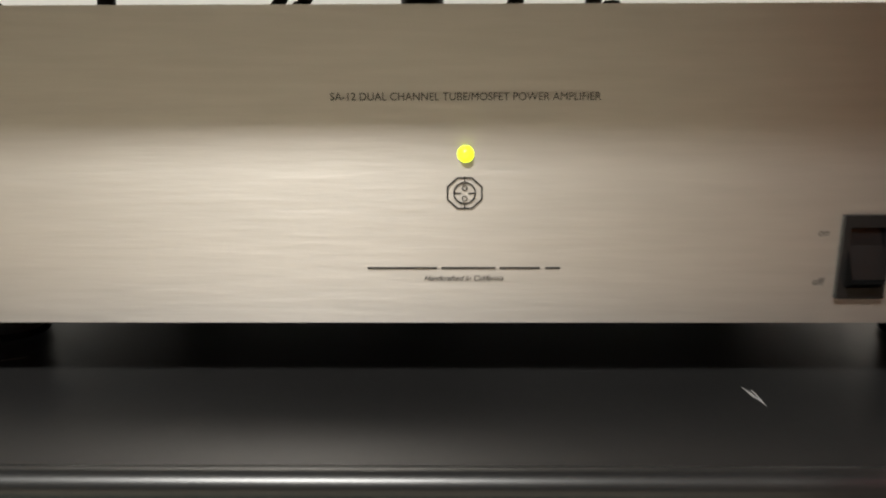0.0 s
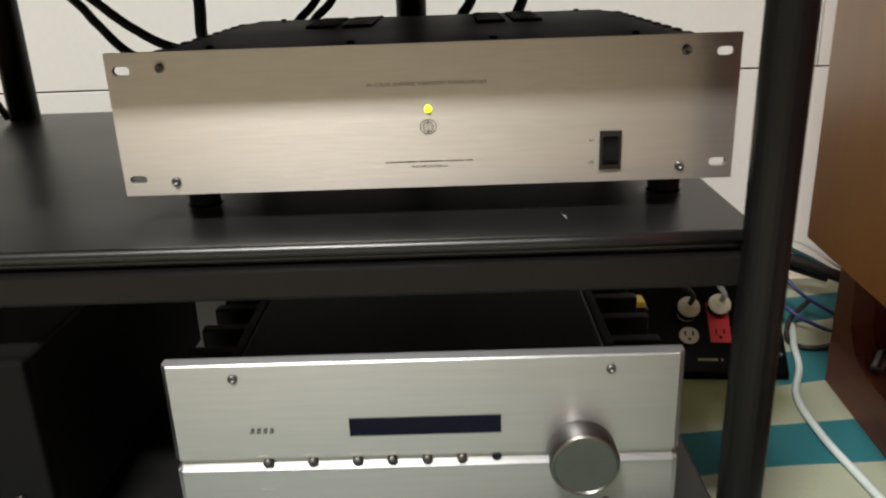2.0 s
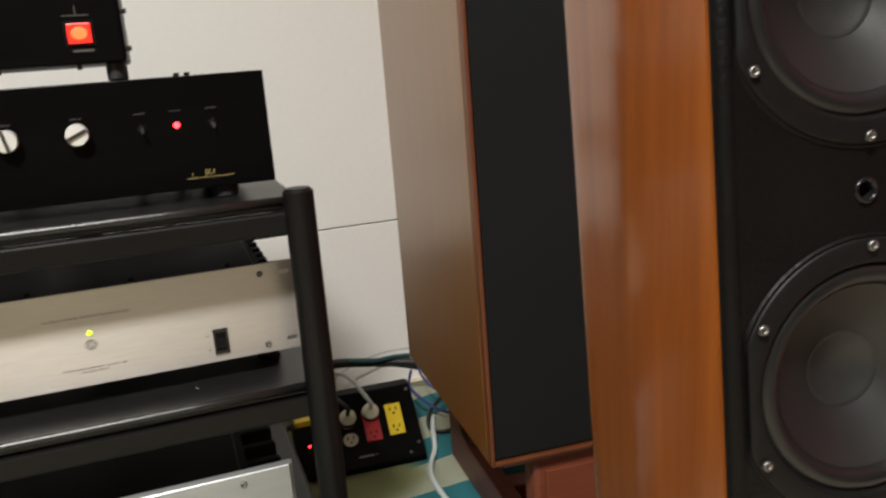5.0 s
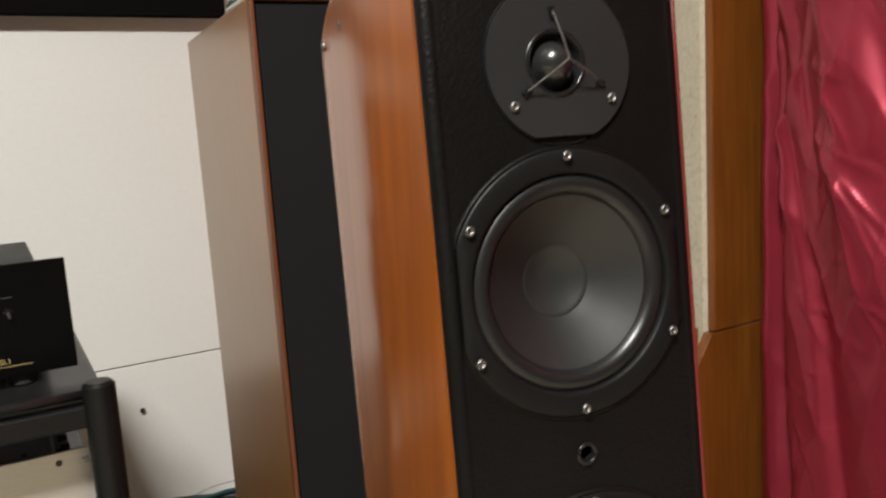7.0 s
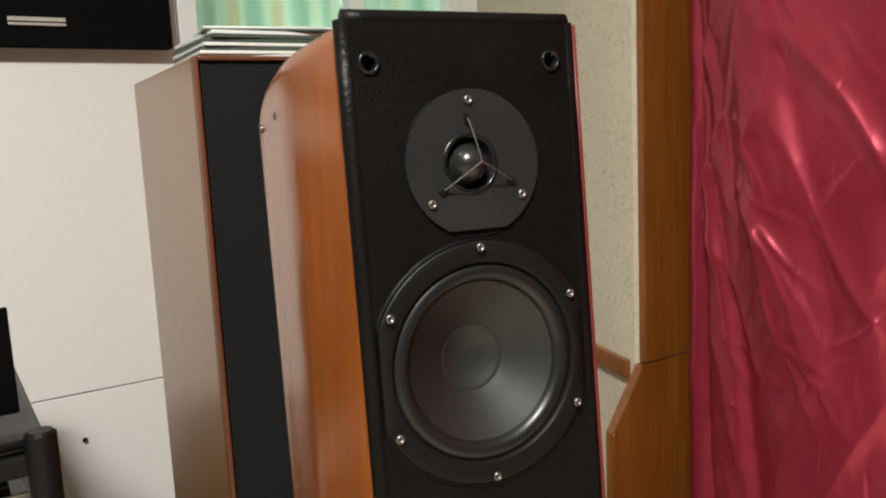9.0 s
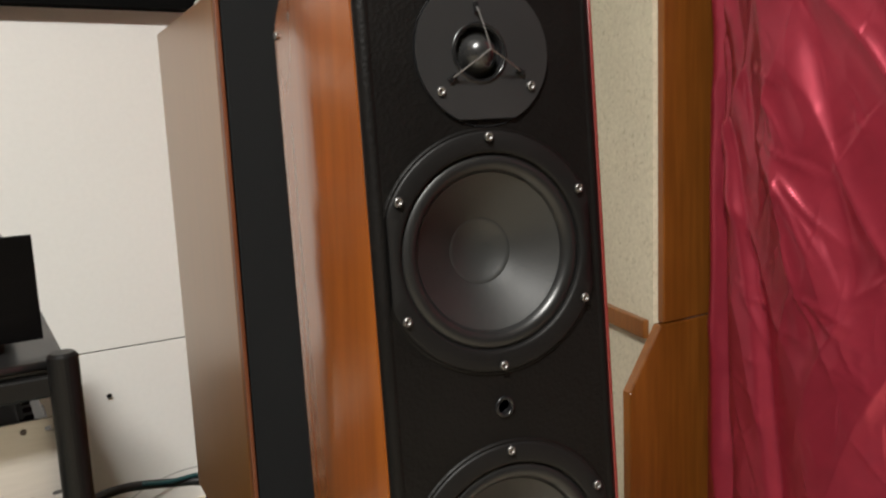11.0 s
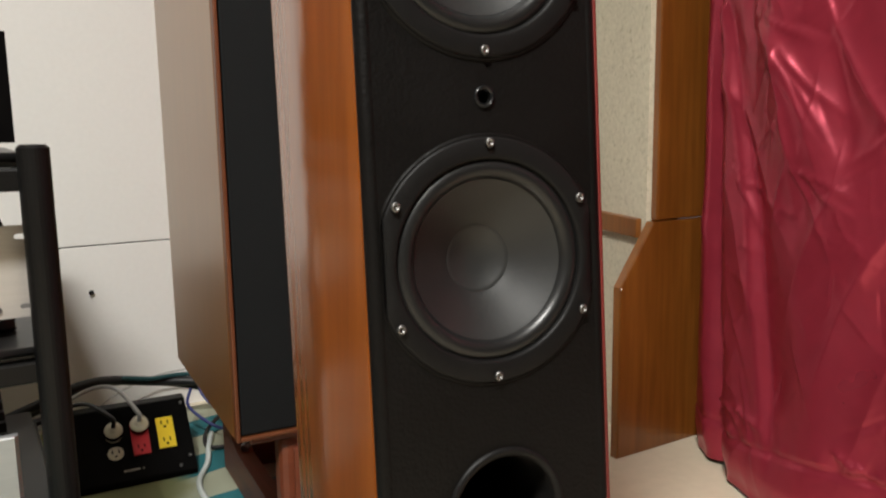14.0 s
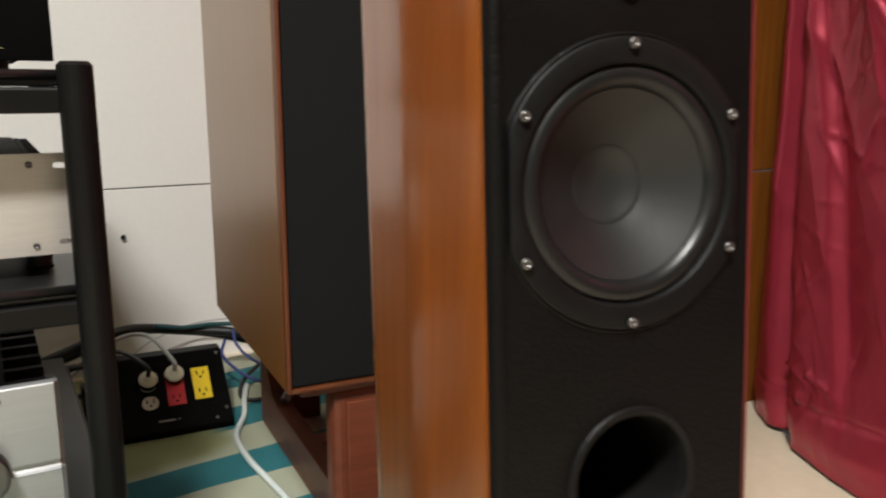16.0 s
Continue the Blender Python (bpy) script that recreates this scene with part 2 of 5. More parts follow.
# striped rug
M_RUG = mat("striped_rug", (0.60, 0.60, 0.46), 0.9, vary=0.08, scale=6, grain=260, bump=0.6, dist=0.002)
nt, p = nodes_of(M_RUG)
tc = [n for n in nt.nodes if n.type == "TEX_COORD"][0]
sep = nt.nodes.new("ShaderNodeSeparateXYZ")
warp = nt.nodes.new("ShaderNodeTexNoise")
warp.inputs["Scale"].default_value, warp.inputs["Detail"].default_value = 3.0, 1
nt.links.new(tc.outputs["Object"], warp.inputs["Vector"])
nt.links.new(tc.outputs["Object"], sep.inputs[0])


def math_node(tree, op, a, b):
    n = tree.nodes.new("ShaderNodeMath")
    n.operation = op
    for i, v in enumerate((a, b)):
        if isinstance(v, (int, float)):
            n.inputs[i].default_value = v
        else:
            tree.links.new(v, n.inputs[i])
    return n.outputs[0]


sx = math_node(nt, "MULTIPLY", sep.outputs["X"], -0.13)
sw = math_node(nt, "MULTIPLY", math_node(nt, "SUBTRACT", warp.outputs["Fac"], 0.5), 0.05)
s = math_node(nt, "ADD", math_node(nt, "ADD", sep.outputs["Y"], sx), sw)
f = math_node(nt, "FRACT", math_node(nt, "DIVIDE", math_node(nt, "ADD", s, 10.0 * 0.203 - 0.468), 0.203), 0)
ramp = nt.nodes.new("ShaderNodeValToRGB")
cr = ramp.color_ramp
cr.interpolation = "CONSTANT"
cr.elements[0].position, cr.elements[0].color = 0.0, (0.018, 0.155, 0.190, 1)
cr.elements[1].position, cr.elements[1].color = 0.47, (0.40, 0.42, 0.33, 1)
nt.links.new(f, ramp.inputs[0])
olive = nt.nodes.new("ShaderNodeMix")
olive.data_type = "RGBA"
olive.inputs["B"].default_value = (0.27, 0.29, 0.14, 1)


def soft_step(tree, value, a, b):
    n = tree.nodes.new("ShaderNodeMapRange")
    n.interpolation_type = "SMOOTHSTEP"
    n.inputs["From Min"].default_value, n.inputs["From Max"].default_value = a, b
    tree.links.new(value, n.inputs[0])
    return n.outputs[0]


blot = nt.nodes.new("ShaderNodeTexNoise")
blot.inputs["Scale"].default_value, blot.inputs["Detail"].default_value = 9.0, 3
nt.links.new(tc.outputs["Object"], blot.inputs["Vector"])
ox = math_node(nt, "ADD", sep.outputs["X"], math_node(nt, "MULTIPLY", blot.outputs["Fac"], 0.16))
band = math_node(nt, "MULTIPLY", soft_step(nt, s, 0.56, 0.61), soft_step(nt, ox, 0.60, 0.52))
nt.links.new(band, olive.inputs["Factor"])
nt.links.new(ramp.outputs[0], olive.inputs["A"])
mix = nt.nodes.new("ShaderNodeMix")
mix.data_type, mix.blend_type = "RGBA", "MULTIPLY"
mix.inputs["Factor"].default_value = 0.35
nt.links.new(olive.outputs["Result"], mix.inputs["A"])
nt.links.new(p.inputs["Base Color"].links[0].from_socket, mix.inputs["B"])
nt.links.new(mix.outputs["Result"], p.inputs["Base Color"])

# window pane, greenish
M_GLASS = bpy.data.materials.new("green_window_glass")
M_GLASS.use_nodes = True
gp = M_GLASS.node_tree.nodes["Principled BSDF"]
gp.inputs["Base Color"].default_value = (0.72, 0.95, 0.82, 1)
gp.inputs["Roughness"].default_value = 0.12
gp.inputs["Transmission Weight"].default_value = 1.0


# ==== mesh helpers ====
def thing(name, base, label, category, group=""):
    ob = new(name)
    ob.location = base
    return tagged(ob, label, category, group)


def base_of(ob):
    while ob.parent:
        ob = ob.parent
    return Vector(ob.location) if ob.type == "EMPTY" else Vector((0, 0, 0))


def part(name, bm, material, parent=None, label="", smooth=False):
    """Links a bmesh, given in the place's own metres, as one mesh object under a thing or a part."""
    bmesh.ops.recalc_face_normals(bm, faces=bm.faces[:])
    if parent is not None:
        bmesh.ops.translate(bm, verts=bm.verts[:], vec=-base_of(parent))
    me = bpy.data.meshes.new(name)
    bm.to_mesh(me)
    bm.free()
    if smooth:
        me.polygons.foreach_set("use_smooth", [True] * len(me.polygons))
    me.materials.append(material)
    ob = new(name, me)
    if parent is not None:
        ob.parent = parent
    if label:
        ob["label"] = label
    return ob


def solo(name, bm, material, label, category, kind="", smooth=False, group=""):
    return tagged(part(name, bm, material, None, "", smooth), label, category, group, kind)


def box(x0, x1, y0, y1, z0, z1, bevel=0.0, segs=2, bm=None):
    bm = bm or bmesh.new()
    r = bmesh.ops.create_cube(bm, size=1.0)
    bmesh.ops.transform(bm, matrix=Matrix.Translation(((x0 + x1) / 2, (y0 + y1) / 2, (z0 + z1) / 2)) @ Matrix.Diagonal((x1 - x0, y1 - y0, z1 - z0, 1)), verts=r["verts"])
    if bevel:
        edges = {e for v in r["verts"] for e in v.link_edges}
        bmesh.ops.bevel(bm, geom=list(edges), offset=bevel, segments=segs, profile=0.5, affect="EDGES")
    return bm


def turn(bm, m):
    bmesh.ops.transform(bm, matrix=m, verts=bm.verts[:])
    return bm


def lathe(profile, m=None, seg=48, bm=None, clamp=None):
    """Spins (radius, height) pairs about the local z axis; clamp cuts the sides flat at +-x."""
    bm = bm or bmesh.new()
    rings = []
    for r, h in profile:
        if r < 1e-6:
            rings.append([bm.verts.new((0, 0, h))])
        else:
            ring = []
            for i in range(seg):
                a = 2 * math.pi * i / seg
                x, y = r * math.cos(a), r * math.sin(a)
                if clamp:
                    x = max(-clamp, min(clamp, x))
                ring.append(bm.verts.new((x, y, h)))
            rings.append(ring)
    for a, b in zip(rings, rings[1:]):
        for i in range(seg):
            j = (i + 1) % seg
            if len(a) == 1 and len(b) == 1:
                continue
            if len(a) == 1:
                bm.faces.new((a[0], b[i], b[j]))
            elif len(b) == 1:
                bm.faces.new((a[i], a[j], b[0]))
            else:
                bm.faces.new((a[i], a[j], b[j], b[i]))
    if m is not None:
        turn(bm, m)
    return bm


def rod(p0, p1, r, seg=20, bevel=0.0):
    p0, p1 = Vector(p0), Vector(p1)
    h = (p1 - p0).length
    b = bevel
    prof = [(0, 0), (r - b, 0), (r, b), (r, h - b), (r - b, h), (0, h)] if b else [(0, 0), (r, 0), (r, h), (0, h)]
    m = Matrix.Translation(p0) @ (p1 - p0).to_track_quat("Z", "Y").to_matrix().to_4x4()
    return lathe(prof, m, seg)


def spline(points, steps=10):
    """A smooth line through the points."""
    pts = [Vector(p) for p in points]
    pts = [2 * pts[0] - pts[1]] + pts + [2 * pts[-1] - pts[-2]]
    out = []
    for a, b, c, d in zip(pts, pts[1:], pts[2:], pts[3:]):
        for k in range(steps):
            t = k / steps
            out.append(0.5 * (2 * b + (c - a) * t + (2 * a - 5 * b + 4 * c - d) * t * t + (3 * b - a - 3 * c + d) * t**3))
    return out + [pts[-2]]


def tube(points, r, seg=10, steps=10):
    bm = bmesh.new()
    line = spline(points, steps)
    rings, up = [], Vector((0.13, 0.31, 0.94))
    for i, p in enumerate(line):
        way = (line[min(i + 1, len(line) - 1)] - line[max(i - 1, 0)]).normalized()
        side = way.cross(up)
        side = side.normalized() if side.length > 1e-3 else Vector((1, 0, 0))
        nrm = side.cross(way)
        up = nrm
        rings.append([bm.verts.new(p + r * (math.cos(2 * math.pi * k / seg) * side + math.sin(2 * math.pi * k / seg) * nrm)) for k in range(seg)])
    for a, b in zip(rings, rings[1:]):
        for k in range(seg):
            bm.faces.new((a[k], a[(k + 1) % seg], b[(k + 1) % seg], b[k]))
    bm.faces.new(rings[0])
    bm.faces.new(rings[-1])
    return bm


def plate(outline, holes, depth, m):
    """A flat sheet in the local xy plane with holes through it, depth thick along -z."""
    bm = bmesh.new()
    edges = []
    for loop in [outline, *holes]:
        vs = [bm.verts.new((x, y, 0)) for x, y in loop]
        edges += [bm.edges.new((vs[i], vs[(i + 1) % len(vs)])) for i in range(len(vs))]
    bmesh.ops.triangle_fill(bm, use_beauty=True, use_dissolve=False, edges=edges)
    r = bmesh.ops.extrude_face_region(bm, geom=bm.faces[:])
    bmesh.ops.translate(bm, verts=[g for g in r["geom"] if isinstance(g, bmesh.types.BMVert)], vec=(0, 0, -depth))
    return turn(bm, m)


def circle(cx, cy, r, n=40):
    return [(cx + r * math.cos(2 * math.pi * i / n), cy + r * math.sin(2 * math.pi * i / n)) for i in range(n)]


def slot(cx, cy, w, h, n=8):
    r = h / 2
    return [(cx + (w / 2 - r) + r * math.cos(a), cy + r * math.sin(a)) for a in [math.pi * (i / n - 0.5) for i in range(n + 1)]] + [
        (cx - (w / 2 - r) + r * math.cos(a), cy + r * math.sin(a)) for a in [math.pi * (i / n + 0.5) for i in range(n + 1)]]


def rect(x0, x1, y0, y1):
    return [(x0, y0), (x1, y0), (x1, y1), (x0, y1)]


def lettering(name, words, width, m, material, parent, label="", shear=0.0):
    """Raised print of the given width, centred, on a face whose local z looks out."""
    cu = bpy.data.curves.new(name, "FONT")
    cu.body, cu.align_x, cu.align_y, cu.extrude, cu.shear = words, "CENTER", "CENTER", 0.0, shear
    tmp = bpy.data.objects.new(name, cu)
    scene.collection.objects.link(tmp)
    bpy.context.view_layer.update()
    me = bpy.data.meshes.new_from_object(tmp)
    wide = max(v.co.x for v in me.vertices) - min(v.co.x for v in me.vertices)
    k = width / wide
    bpy.data.objects.remove(tmp)
    me.transform(Matrix.Translation(-base_of(parent)) @ m @ Matrix.Diagonal((k, k, k, 1)))
    me.materials.clear()
    me.materials.append(material)
    ob = new(name, me)
    ob.parent = parent
    if label:
        ob["label"] = label
    return ob


def facing(x, y, z):
    """A frame on a face that looks to -y: local x right, y up, z out."""
    return Matrix(((1, 0, 0, x), (0, 0, -1, y), (0, 1, 0, z), (0, 0, 0, 1)))


def screw(parent, m, r, material=None):
    """A pan-head screw with a hex socket, on a face that looks along local z."""
    s = part("screw", lathe([(0, r * 0.15), (r * 0.45, r * 0.15), (r * 0.5, r * 0.55), (r * 0.8, r * 0.5), (r, r * 0.2), (r, -r * 0.2), (0, -r * 0.2)], m, 18), material or M_STEEL, parent, smooth=True)
    return s


# ==== structure ====
WALL_Y, RIGHT0, RIGHT1 = 1.190, (1.364, 0.372), (1.585, 1.190)
solo("floor", box(-3.2, 3.0, -6.0, 1.4, -0.1, 0.0), M_FLOOR, "cream polished tile floor", "floor", "structure")
solo("ceiling", box(-3.2, 3.0, -6.0, 1.4, 2.56, 2.66), M_CEIL, "plain off-white ceiling", "ceiling", "structure")

# back wall of white panels, with a window opening
WX0, WX1, WZ0, WZ1 = 0.76, 1.52, 1.10, 2.15
wall = tagged(new("wall_north"), "white panelled wall with a thin horizontal joint", "wall", kind="structure")
part("panel", box(-3.2, 1.7, WALL_Y, WALL_Y + 0.10, -0.02, 0.4185, 0.0015), M_WALL, wall)
part("panel", box(-3.2, 0.710, WALL_Y, WALL_Y + 0.10, 0.4215, 2.6, 0.0015), M_WALL, wall)
part("panel", box(0.712, 1.7, WALL_Y, WALL_Y + 0.10, 0.4215, WZ0), M_WALL, wall)
part("panel", box(0.712, 1.7, WALL_Y, WALL_Y + 0.10, WZ1, 2.6), M_WALL, wall)
part("panel", box(WX1, 1.7, WALL_Y, WALL_Y + 0.10, WZ0, WZ1), M_WALL, wall)
part("backing", box(-3.2, 1.69, WALL_Y + 0.004, WALL_Y + 0.12, 0.40, 0.44), M_MATTE, wall)
hook = thing("wall_hook", (0.412, WALL_Y, 0.311), "small dark screw hook stuck in the white wall", "hook")
part("shank", rod((0.412, WALL_Y + 0.002, 0.311), (0.412, WALL_Y - 0.012, 0.312), 0.0022, 10), M_STEEL, hook)
part("head", lathe([(0, 0), (0.005, 0), (0.006, 0.002), (0.004, 0.004), (0, 0.004)], facing(0.412, WALL_Y - 0.008, 0.312), 14), M_PLASTIC, hook)

duct = thing("cable_duct", (0.676, WALL_Y, 0.508), "white plastic cable trunking down the wall", "trunking")
part("body", box(0.659, 0.693, WALL_Y - 0.014, WALL_Y - 0.0005, 0.508, 1.1, 0.002), M_FRAMEW, duct)
part("end_cap", box(0.655, 0.695, WALL_Y - 0.016, WALL_Y - 0.0005, 0.504, 0.5075), M_CABLEG, duct)

# side wall with beige paper, a wooden rail and a wooden end board
ang = math.atan2(RIGHT1[1] - RIGHT0[1], RIGHT1[0] - RIGHT0[0])
side_len = math.hypot(RIGHT1[0] - RIGHT0[0], RIGHT1[1] - RIGHT0[1])
MS = Matrix.Translation((*RIGHT0, 0)) @ Matrix.Rotation(ang, 4, "Z")  # x along the wall, -y into it
solo("wall_east", turn(box(0.045, side_len + 0.12, -0.10, -0.0125, 0, 2.6, bm=box(0.004, side_len + 0.12, -0.012, 0.0, 0, 2.6)), MS), M_PLASTER, "wall covered in beige speckled textured wallpaper", "wall", "structure")
solo("trim_1", turn(box(0.020, side_len, 0.0, 0.014, 0.447, 0.488, 0.003), MS), M_OAK, "honey-brown wooden rail along the beige wall", "trim", "structure")
bm = plate([(1.275, 0.0), (1.62, 0.0), (1.62, 0.484), (1.363, 0.484), (1.275, 0.358)], [], 0.02, facing(0, 0.352, 0))
bmesh.ops.bevel(bm, geom=[e for e in bm.edges if abs(e.verts[0].co.y - e.verts[1].co.y) < 1e-5 and e.verts[0].co.y < 0.353], offset=0.002, segments=2, affect="EDGES")
solo("trim_2", bm, M_OAK, "honey-brown wooden end board with a slanted shoulder", "trim", "structure")
solo("trim_3", box(1.373, 1.62, 0.354, 0.372, 0.486, 2.56, 0.003), M_OAK, "tall honey-brown wooden post above the end board", "trim", "structure")
solo("wall_south", box(-3.2, 3.0, -6.1, -6.0, 0, 2.6), M_DIM, "dim brownish wall", "wall", "structure")
solo("wall_west", box(-3.3, -3.2, -6.0, 1.4, 0, 2.6), M_DIM, "dim brownish wall", "wall", "structure")
solo("wall_east_far", box(1.75, 1.85, -6.0, 0.4, 0, 2.6), M_DIM, "dim brownish wall", "wall", "structure")

# window
win = tagged(new("window_1"), "white-framed window with pale green glass", "window", kind="structure")
for x0, x1, z0, z1 in ((0.712, 0.757, WZ0, WZ1), (WX1 - 0.045, WX1, WZ0, WZ1), (1.165, 1.205, WZ0, WZ1)):
    part("window_frame", box(x0, x1, WALL_Y - 0.012, WALL_Y + 0.06, z0, z1, 0.003), M_FRAMEW, win)
part("window_sill", box(0.71, WX1 + 0.01, WALL_Y - 0.018, WALL_Y + 0.06, WZ0 - 0.03, WZ0, 0.003), M_FRAMEW, win)
for x0, x1 in ((0.757, 1.165), (1.205, WX1 - 0.045)):
    pane = part("pane", box(x0, x1, WALL_Y + 0.03, WALL_Y + 0.036, WZ0, WZ1), M_GLASS, win)
    pane.visible_shadow = False
M_OUT = mat("daylit_drapes_outside", (0.6, 0.75, 0.6), 0.8, bump=0, vary=0.1)
nt, p = nodes_of(M_OUT)
tc = [n for n in nt.nodes if n.type == "TEX_COORD"][0]
sp = nt.nodes.new("ShaderNodeTexNoise")
sp.noise_dimensions = "1D"
sp.inputs["Scale"].default_value, sp.inputs["Detail"].default_value = 13, 2
sepx = nt.nodes.new("ShaderNodeSeparateXYZ")
nt.links.new(tc.outputs["Object"], sepx.inputs[0])
nt.links.new(sepx.outputs["X"], sp.inputs["W"])
rp = nt.nodes.new("ShaderNodeValToRGB")
rp.color_ramp.elements[0].position, rp.color_ramp.elements[0].color = 0.36, (0.30, 0.46, 0.36, 1)
rp.color_ramp.elements[1].position, rp.color_ramp.elements[1].color = 0.64, (0.62, 0.52, 0.33, 1)
for pos, col in ((0.46, (0.48, 0.62, 0.48, 1)), (0.55, (0.72, 0.78, 0.70, 1))):
    e = rp.color_ramp.elements.new(pos)
    e.color = col
nt.links.new(sp.outputs["Fac"], rp.inputs[0])
nt.links.new(rp.outputs[0], p.inputs["Base Color"])
nt.links.new(rp.outputs[0], p.inputs["Emission Color"])
p.inputs["Emission Strength"].default_value = 0.38
solo("backdrop", box(0.3, 2.2, 1.75, 1.77, 0.9, 2.5), M_OUT, "pale green and yellow daylit stripes outside the window", "backdrop", "structure")

# ceiling lamp
for lx, ly, lz, long_, watts in LAMPS:
    lamp = thing("ceiling_light", (lx, ly, 2.56), "slim white fluorescent ceiling light", "ceiling light", "ceiling lights")
    part("frame", box(lx - long_ / 2 - 0.03, lx + long_ / 2 + 0.03, ly - 0.10, ly + 0.10, 2.535, 2.56, 0.004), M_FRAMEW, lamp)
    part("diffuser", box(lx - long_ / 2, lx + long_ / 2, ly - 0.08, ly + 0.08, 2.522, 2.535, 0.003), M_LAMP, lamp)

# rug
bm = bmesh.new()
N = 30
grid = [[bm.verts.new((-1.3 + 2.12 * i / N, -0.35 + 1.5 * j / N, 0.006 + 0.0015 * noise.noise((i * 0.5, j * 0.5, 0)))) for j in range(N + 1)] for i in range(N + 1)]
for i in range(N):
    for j in range(N):
        bm.faces.new((grid[i][j], grid[i + 1][j], grid[i + 1][j + 1], grid[i][j + 1]))
rim = bmesh.ops.extrude_edge_only(bm, edges=[e for e in bm.edges if len(e.link_faces) == 1])
for v in [g for g in rim["geom"] if isinstance(g, bmesh.types.BMVert)]:
    v.co.z = 0.0003
solo("rug", bm, M_RUG, "flat woven rug with cream, teal and olive stripes", "rug", smooth=True)

# ==== rack ====
rack = thing("equipment_rack", (-0.315, 0.5, 0), "black metal three-shelf equipment rack on round tube legs", "rack")
RX0, RX1, RY0, RY1 = -0.876, 0.2455, 0.209, 0.86


def shelf(z):
    """A thin sheet with a rolled front lip over a deep front bar and side bars."""
    s = part("shelf", box(RX0 - 0.004, RX1 + 0.004, RY0 + 0.008, RY1, z - 0.012, z, 0.003), M_SHELF, rack)
    lip = part("lip", tube([(RX0 + 0.016, RY0 + 0.0060, z - 0.0006), (-0.3, RY0 + 0.0060, z - 0.0006), (RX1 - 0.016, RY0 + 0.0060, z - 0.0006)], 0.0055, 14, 4), M_LIP, s, smooth=True)
    part("front_bar", box(RX0 + 0.01, RX1 - 0.01, RY0 + 0.001, RY0 + 0.016, z - 0.0385, z - 0.0125, 0.003), M_BLACK, rack)
    part("side_bar", box(RX1 - 0.012, RX1 + 0.010, RY0 + 0.014, RY1 - 0.01, z - 0.0385, z - 0.0125, 0.003), M_BLACK, rack)
    part("side_bar", box(RX0 - 0.010, RX0 + 0.012, RY0 + 0.014, RY1 - 0.01, z - 0.0385, z - 0.0125, 0.003), M_BLACK, rack)
    return s


for z in (0.158, 0.434, 0.655):
    shelf(z)
for x, y in ((RX1, RY0), (RX0, RY0)):
    leg = part("leg", rod((x, y, 0.014), (x, y, 0.668), 0.0172, 28, 0.004), M_BLACK, rack, smooth=False)
    part("foot", rod((x, y, 0.001), (x, y, 0.0145), 0.02, 20, 0.002), M_RUBBER, leg)
for x in (-0.030, -0.600):
    leg = part("leg", rod((x, 0.82, 0.014), (x, 0.82, 0.657), 0.021, 28, 0.004), M_BLACK, rack)
    part("foot", rod((x, 0.82, 0.001), (x, 0.82, 0.0145), 0.024, 20, 0.002), M_RUBBER, leg)

for x0, y0, x1, y1 in ((0.1075, 0.281, 0.1085, 0.272), (0.1085, 0.277, 0.1105, 0.266), (0.1100, 0.279, 0.1104, 0.270), (-0.186, 0.3055, -0.177, 0.3095)):
    part("scratch", rod((x0, y0, 0.4341), (x1, y1, 0.4341), 0.00014, 5), M_CABLEG, rack, "pale scratch in the paint")

# ==== champagne power amplifier on the middle shelf ====
amp = thing("power_amplifier", (0, 0.45, 0.434), "champagne brushed-aluminium power amplifier on the middle shelf, lamp lit", "amplifier")
PY = 0.2795
out = rect(-0.2405, 0.2405, 0.4605, 0.572)
holes = [slot(x, z, 0.0135, 0.0068) for x in (-0.2288, 0.2288) for z in (0.5585, 0.4735)] + [rect(0.1365, 0.1523, 0.4708, 0.5003)]
part("faceplate", plate(out, holes, 0.0048, facing(0, PY, 0)), M_ALU, amp)
part("chassis", box(-0.197, 0.197, 0.2845, 0.615, 0.462, 0.5715, 0.003), M_MATTE, amp)
for sgn in (-1, 1):
    sink = part("heat_sink", box(*sorted((sgn * 0.1975, sgn * 0.203)), 0.30, 0.61, 0.468, 0.570), M_MATTE, amp)
    for k in range(9):
        y = 0.312 + k * 0.034
        part("fin", box(*sorted((sgn * 0.2032, sgn * 0.214)), y, y + 0.014, 0.468, 0.570, 0.001), M_MATTE, sink)
for x in (-0.104, -0.068, 0.062, 0.098):
    vent = part("vent", box(x - 0.014, x + 0.014, 0.465, 0.59, 0.5717, 0.5727), M_VOID, amp)
    for k in range(9):
        y = 0.47 + k * 0.0135
        part("slat", box(x - 0.014, x + 0.014, y, y + 0.006, 0.5728, 0.5742), M_MATTE, vent)
for x in (-0.165, -0.055, 0.055, 0.165):
    for y in (0.30, 0.60):
        screw(amp, Matrix.Translation((x, y, 0.5720)), 0.0032, M_MATTE)
for x in (-0.199, 0.199):
    for z in (0.560, 0.4715):
        screw(amp, facing(x, PY - 0.0008, z), 0.0036)
for x in (-0.193, 0.2075):
    for y in (0.338, 0.58):
        f = part("foot", lathe([(0, 0.0005), (0.0125, 0.0005), (0.0135, 0.004), (0.0145, 0.026), (0, 0.027)], Matrix.Translation((x - 0.004, y, 0.4345)), 24), M_RUBBER, amp)
        part("washer", lathe([(0.0135, 0.001), (0.0150, 0.001), (0.0150, 0.0035), (0.0135, 0.0035)], Matrix.Translation((x - 0.004, y, 0.4345)), 24), M_PLASTIC, f)
